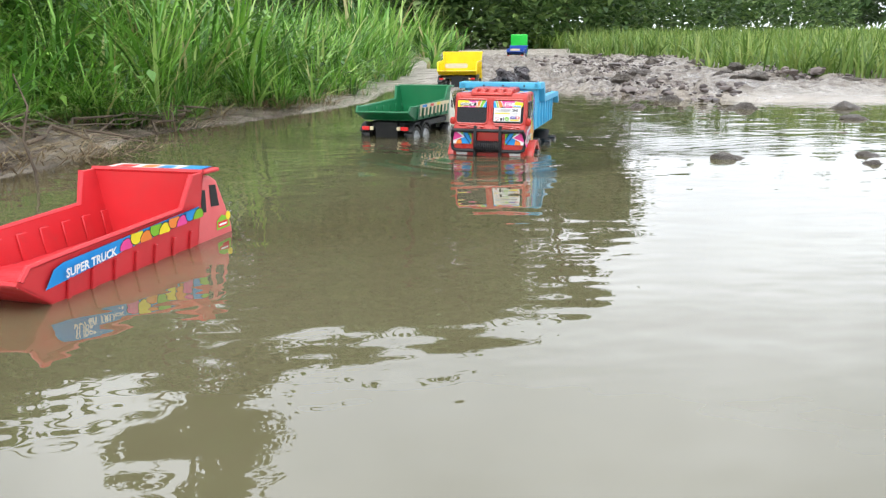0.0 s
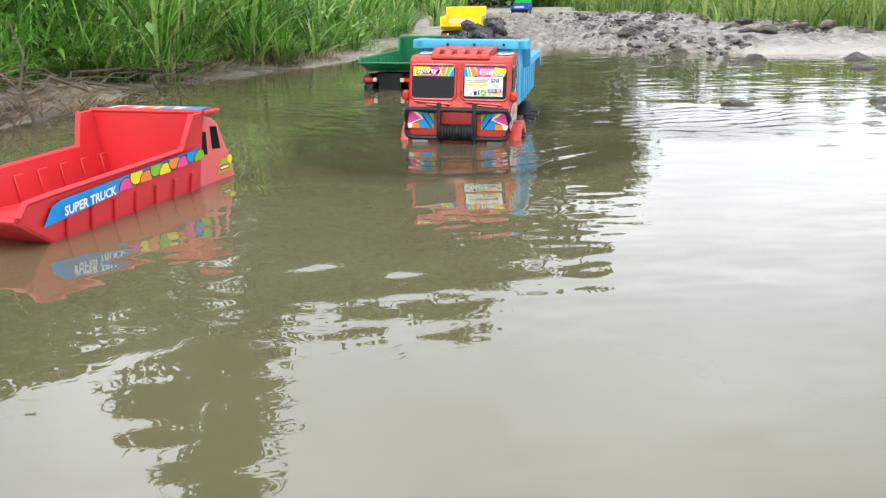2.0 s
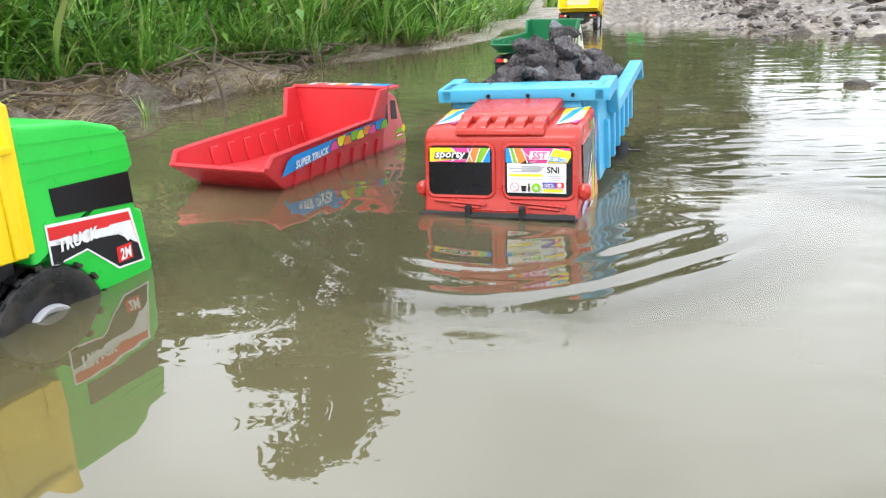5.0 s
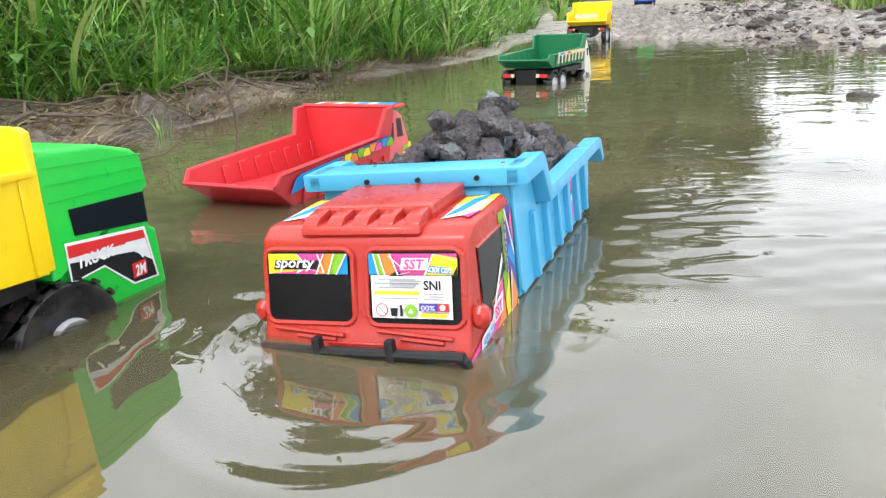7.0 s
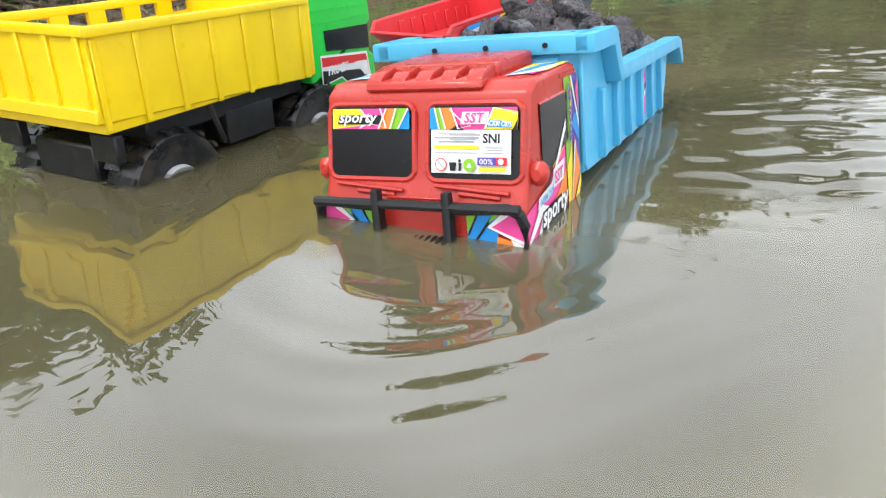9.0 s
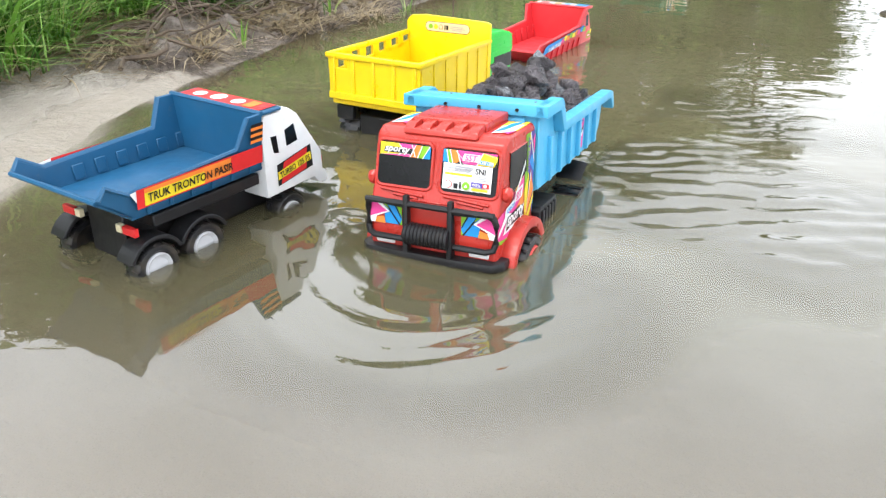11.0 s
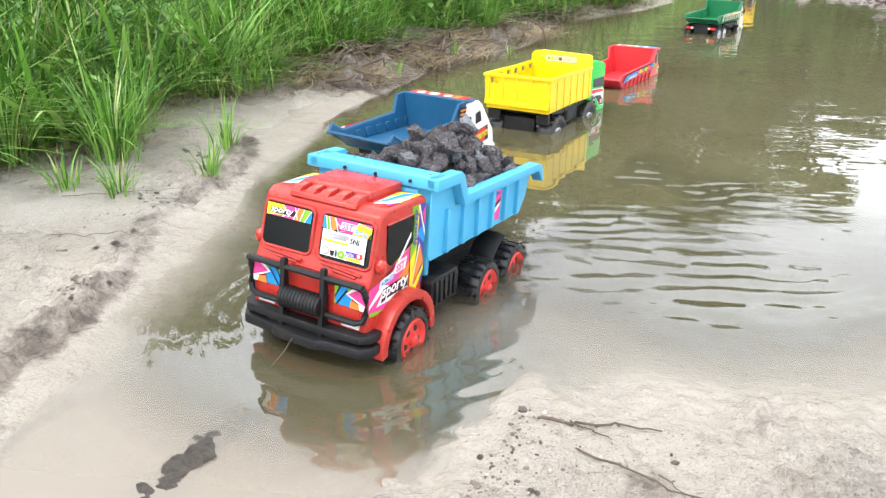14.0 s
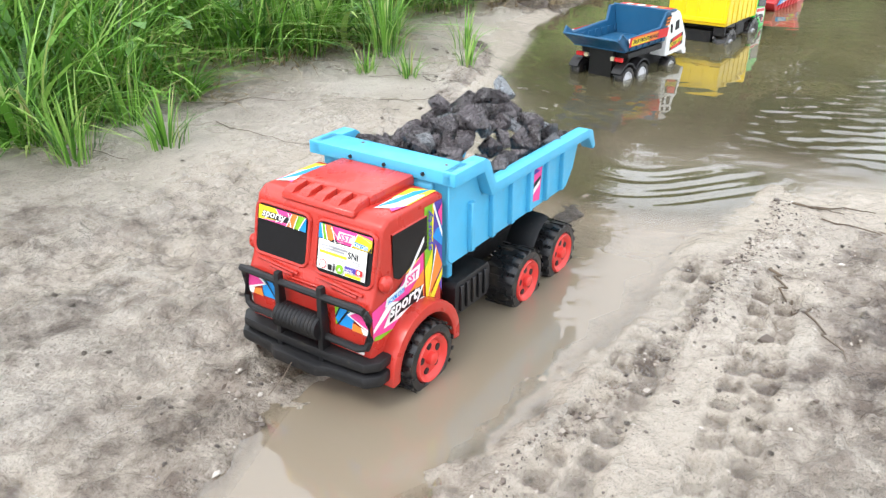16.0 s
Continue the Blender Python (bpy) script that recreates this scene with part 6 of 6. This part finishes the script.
for k in range(18):
    a = rng.uniform(0, 1)
    clod(-1.03 - 0.25 * a + rng.uniform(-0.04, 0.04), -2.25 + 0.9 * a + rng.uniform(-0.1, 0.1), rng.uniform(0.003, 0.007), "small crumb of dark mud on sand", 80 + k, 0.2)
for k in range(26):
    clod(rng.uniform(-1.5, -1.05), rng.uniform(-3.3, -2.5), rng.uniform(0.0015, 0.004), "small crumb of dark mud on sand", 120 + k, 0.2)
for k in range(40):
    clod(rng.uniform(-0.55, 0.1), rng.uniform(-3.4, -2.45), rng.uniform(0.0015, 0.004), "small crumb of dark mud on sand", 160 + k, 0.2)


def crumbs(name, label, x, y, size, stops, seed, flat=0.7):
    """Loose angular lumps of mud and grit pressed into the ground."""
    r = np.random.default_rng(seed)
    bm = bmesh.new()
    bmesh.ops.create_icosphere(bm, subdivisions=1, radius=1)
    ball = np.array([v.co[:] for v in bm.verts])
    tris = np.array([[v.index for v in f.verts] for f in bm.faces])
    bm.free()
    n = len(x)
    z = np.maximum(ground_height(x, y)[0], -0.01)
    shape = ball[None] * r.uniform(0.6, 1.25, (n, len(ball), 1)) * r.uniform(0.6, 1.4, (n, 1, 3)) * np.array([1, 1, flat])
    points = shape * size[:, None, None] + np.stack([x, y, z + 0.15 * size], -1)[:, None]
    faces = (np.arange(n)[:, None, None] * len(ball) + tris[None]).reshape(-1, 3)
    tagged(new(name, soft_mesh(name, points.reshape(-1, 3), faces, leaf_material(name + "_mud", stops, 0.5, 0.0), False)), label, "mud crumbs", kind="stuff")


def scatter_crumbs():
    r = np.random.default_rng(77)
    # along the flank of the rut, over the mound and on the trodden sand across from it
    n = 1500
    y = r.uniform(-3.65, -2.45, n)
    x = -0.80 + 0.22 * (y + 3.2) + np.interp(y, [-3.7, -3.3, -3.0, -2.6], [0.05, 0.13, 0.20, 0.26]) * 1.22 + np.abs(r.normal(size=n)) * np.where(r.uniform(0, 1, n) < 0.6, 0.025, 0.14)
    y2 = r.uniform(-3.6, -1.7, 1500)
    x2 = -1.06 - 0.10 * (y2 + 2) - np.abs(r.normal(size=1500)) * 0.10
    patch = np.array([noise.noise((a * 5, b * 5, 3.0)) for a, b in zip(x2.tolist(), y2.tolist())]) > -0.05
    x, y = np.concatenate([x, x2[patch]]), np.concatenate([y, y2[patch]])
    crumbs("grit", "dark and pale grit and mud crumbs strewn on wet sand", x, y, 0.0009 + 0.0009 * r.gamma(1.2, 1.0, len(x)), [(0.0, (0.05, 0.038, 0.03)), (0.5, (0.16, 0.125, 0.10)), (0.85, (0.34, 0.29, 0.24)), (1.0, (0.55, 0.50, 0.44))], 5)
    n = 9000
    y = 2.3 + 8.5 * r.uniform(0, 1, n) ** 1.3
    x = 1.55 + 0.16 * (y - 2.4) + np.interp(y, [2.4, 4, 10], [3.2, 2.9, 2.6]) * r.uniform(0, 1, n)
    patch = np.array([noise.noise((a * 1.6, b * 1.3, 7.0)) for a, b in zip(x.tolist(), y.tolist())]) > 0.10
    x, y = x[patch], y[patch]
    crumbs("churned_mud", "dark clods of churned mud covering the far track", x, y, 0.005 + 0.0075 * r.gamma(1.5, 1.0, len(x)), [(0.0, (0.05, 0.038, 0.034)), (0.5, (0.12, 0.094, 0.084)), (0.85, (0.22, 0.18, 0.16)), (1.0, (0.30, 0.25, 0.225))], 6, 0.55)


scatter_crumbs()


# low ridges of pushed-up mud that stand out of the rut's water
for x0, y0, x1, y1, count in ((-0.700, -2.680, -0.668, -2.535, 16), (-0.772, -2.690, -0.822, -2.800, 11)):
    for k in range(count):
        a = k / (count - 1)
        clod(x0 + (x1 - x0) * a + rng.uniform(-0.016, 0.016), y0 + (y1 - y0) * a, rng.uniform(0.008, 0.017), "dark lump of pushed-up mud in the rut", 300 + k, 0.2)

# ---- trees and shrubs ----
def tree(name, x, y, height, crown_w, crown_low, count, leaf, label, seed, category="tree", trunk_r=None):
    r = np.random.default_rng(seed)
    t = thing(name, label, category)
    z = height_at(x, y)
    t.location = (x, y, z - 0.05)
    tr = trunk_r or height * 0.022
    trunk = tube([(0, 0, 0), (0.02 * height, 0.01 * height, height * 0.3), (-0.01 * height, 0.02 * height, height * 0.6), (0.02 * height, 0, height * 0.9)], [tr, tr * 0.8, tr * 0.55, tr * 0.15], 8)
    tips = []
    for k in range(13):
        a, h = r.uniform(0, math.tau), r.uniform(crown_low, 0.92) * height
        reach = crown_w * (0.45 + 0.55 * math.sin(math.pi * min(1, (h / height - crown_low + 0.12) / (1.05 - crown_low)))) * r.uniform(0.6, 1.05)
        tip = (reach * math.cos(a), reach * math.sin(a), h + 0.12 * reach + r.uniform(-0.03, 0.06) * height)
        merge(trunk, tube([(0, 0, h * 0.75), (tip[0] * 0.5, tip[1] * 0.5, h * 0.9), tip], [tr * 0.4, tr * 0.22, tr * 0.06], 5))
        tips.append(tip)
    part("trunk", trunk, BARK, t)
    tips = np.array(tips)
    pick = r.integers(0, len(tips), count)
    clumps = tips[pick] * r.uniform(0.45, 1.08, (count, 1)) * np.array([1, 1, 0]) + np.array([0, 0, 1]) * tips[pick] 
    clumps = clumps + r.normal(size=(count, 3)) * crown_w * np.array([0.15, 0.15, 0.13])
    sub = clumps + r.normal(size=(count, 3)) * 0.02 * crown_w
    p, f = leaves(sub, r.uniform(-math.pi, math.pi, count), r.uniform(-0.9, 0.5, count), r.uniform(0.7, 1.3, count) * leaf, r.uniform(0.35, 0.6, count) * leaf)
    ob = new("crown", soft_mesh("crown", p, f, FOLIAGE))
    ob.parent = t


def at_angle(degrees, distance):
    """A place seen under an angle to the right of the pond's long axis."""
    return 0.1 + distance * math.sin(radians(degrees)), -1.3 + distance * math.cos(radians(degrees))


x, y = at_angle(-11.5, 14)
tree("slender_tree", x, y, 8.3, 1.7, 0.42, 5200, 0.24, "slender leafy tree behind the grassy bank", 3)
for k, (a, d, h, w) in enumerate(((-6, 25, 8.2, 3.2), (2, 26, 9.0, 3.6), (9, 25, 8.6, 3.2), (5, 23, 7.6, 2.8), (-2, 23, 7.2, 2.6), (15.8, 26, 8.4, 2.4), (-16, 22, 7.5, 3.0), (-27, 17, 8.2, 3.0), (-38, 14, 6.5, 2.8))):
    x, y = at_angle(a, d)
    tree("broad_tree", x, y, h, w, 0.16, 8500, 0.40, "broad dark green tree closing the end of the track", 30 + k)
for k, (x, y, h, w) in enumerate(((-3.0, 1.2, 1.5, 0.8), (-3.4, 2.6, 1.8, 0.9), (-2.6, 3.8, 1.4, 0.8), (-2.2, 5.4, 1.7, 0.9), (-1.4, 7.6, 1.6, 0.9), (-0.6, 9.8, 1.7, 1.0), (-4.2, -0.4, 1.6, 0.9), (0.6, 13.0, 1.8, 1.1), (-3.6, -2.0, 1.3, 0.7), (-1.75, 2.5, 1.35, 0.75), (-1.35, 3.5, 1.3, 0.7), (-2.15, 1.5, 1.2, 0.65))):
    tree("shrub", x, y, h, w, 0.16, 3400, 0.12, "dark leafy shrub rising behind the grass", 60 + k, "shrub", 0.025)


def far_wood():
    r = np.random.default_rng(8)
    count = 15000
    a = r.uniform(10, 70, count)
    d = r.uniform(70, 90, count)
    x, y = 0.1 + d * np.sin(np.radians(a)), -1.3 + d * np.cos(np.radians(a))
    top = 5.2 + 1.6 * np.sin(a * 0.9) + 1.0 * np.sin(a * 2.7 + 1) + 0.7 * np.sin(a * 6.1)
    z = r.uniform(0.1, 1, count) ** 0.7 * top + 1.2
    p, f = leaves(np.stack([x, y, z], -1), r.uniform(-math.pi, math.pi, count), r.uniform(-0.8, 0.8, count), r.uniform(0.7, 1.5, count), r.uniform(0.4, 0.8, count))
    tagged(new("far_wood", soft_mesh("far_wood", p, f, FOLIAGE)), "distant dark line of trees along the meadow", "trees", kind="stuff")
    count = 9000
    a = r.uniform(-75, 14, count)
    d = r.uniform(30, 44, count)
    x, y = 0.1 + d * np.sin(np.radians(a)), -1.3 + d * np.cos(np.radians(a))
    z = r.uniform(0.05, 1, count) * (5 + 1.2 * np.sin(a * 0.7) + np.sin(a * 2.1)) + 0.3
    p, f = leaves(np.stack([x, y, z], -1), r.uniform(-math.pi, math.pi, count), r.uniform(-0.8, 0.8, count), r.uniform(0.6, 1.2, count), r.uniform(0.35, 0.7, count))
    tagged(new("near_wood", soft_mesh("near_wood", p, f, FOLIAGE)), "dense green undergrowth behind the trees", "trees", kind="stuff")


far_wood()


def thicket():
    r = np.random.default_rng(18)
    count = 30000
    a = r.uniform(-50, 34, count)
    d = r.uniform(19, 24, count) + 10 * step(a, 12, 30)
    x, y = 0.1 + d * np.sin(np.radians(a)), -1.3 + d * np.cos(np.radians(a))
    z = r.uniform(0.0, 1, count) * (2.6 + 0.6 * np.sin(a * 0.8) + 0.4 * np.sin(a * 2.9)) + 0.2
    p, f = leaves(np.stack([x, y, z], -1), r.uniform(-math.pi, math.pi, count), r.uniform(-0.8, 0.8, count), r.uniform(0.14, 0.36, count), r.uniform(0.10, 0.22, count))
    tagged(new("thicket", soft_mesh("thicket", p, f, BUSHES)), "dark green thicket closing the end of the track", "bushes", kind="stuff")


thicket()


# ---- ripples that travel with the truck ----
def wake_sheet():
    """Low waves round the truck's nose and in its trail, fading out into the still water."""
    xs, ys = np.arange(-1.05, 1.0501, 0.0095), np.arange(-1.40, 0.6601, 0.0095)
    x, y = np.meshgrid(xs, ys)
    rim = 1 - np.hypot(x / 0.98, (y + 0.36) / 0.98) + 0.16 * rough(x, y, 2.1, 5.2, 3)
    inside = step(rim, 0.0, 0.45)
    patchy = np.clip(0.62 + 1.1 * rough(x, y, 3.0, 1.7, 2), 0.05, 1.3)
    r, a = np.hypot(x / 0.92, y + 0.03), np.arctan2(y + 0.03, x)
    bent = r * (1 + 0.04 * np.sin(3 * a + 0.7) + 0.03 * np.sin(5 * a + 2)) + 0.012 * rough(x, y, 5.0, 4.1, 2)
    ring = np.exp(-(((r - 0.27) / 0.15) ** 2)) * np.clip(0.35 + 0.75 * np.sin(a), 0.1, 1)
    z = 0.00050 * ring * patchy * np.cos(bent * math.tau / 0.036 + 0.9 * np.sin(2 * a))
    z = z + 0.00046 * ring * np.cos(bent * math.tau / 0.066 + 1.0 + 0.5 * np.sin(3 * a))
    trail = step(-y, -0.12, 0.2) * step(np.abs(x), 0.08, 0.16)
    drift = 0.075 * rough(x, y, 2.6, 7.1, 3)
    z = z + 0.00065 * trail * patchy * np.cos((0.55 * np.abs(x) + 0.83 * y + drift) * math.tau / 0.056)
    z = z + 0.0015 * trail * rough(x * 0.8, y * 1.4, 19, 2.9, 2)
    z = z * inside + 0.0032
    ripple = np.clip(inside * np.clip(1.8 * ring + 1.1 * trail * patchy - 0.28, 0, 1), 0, 1)
    return tagged(sheet("wake", xs, ys, z, WAKE, {"ripple": ripple}, keep=ripple > 0.004), "ring ripples on the murky water round the truck", "ripples", kind="stuff")


wake = wake_sheet()


# ---- what moves ----
def between(rows, t):
    """The pose between two rows of a path, on a straight line."""
    times = [row[0] for row in rows]
    k = min(max(1, sum(s <= t for s in times)), len(times) - 1)
    (t0, m0), (t1, m1) = rows[k - 1], rows[k]
    return m0.lerp(m1, (t - t0) / (t1 - t0))


def motions():
    walk(tipper, TRUCK_ROWS)
    for stone, m in load:
        walk(stone, [(t, place @ m) for t, place in TRUCK_ROWS])
    # the wheels roll with the way that the truck has gone
    steps, gone, last, turns = 240, 0.0, None, []
    for k in range(steps + 1):
        t = 16.0 * k / steps
        p = between(TRUCK_ROWS, t).translation
        gone += (p - last).length if last else 0.0
        last = p.copy()
        turns.append((t, -math.degrees(gone / 0.049)))
    for wheel in tipper_wheels:
        x, y, z = wheel.location
        walk(wheel, [(t, pose(x, y, z, angle)) for t, angle in turns])
    # the ripples stay behind where the water grows too shallow
    rows, last = [], None
    for t, m in TRUCK_ROWS:
        if m.translation.y > -2.25 or last is None:
            last = pose(m.translation.x, m.translation.y, 0.0, 0, 0, m.to_euler().z * 180 / math.pi)
        rows.append((t, last))
    walk(wake, rows)


motions()
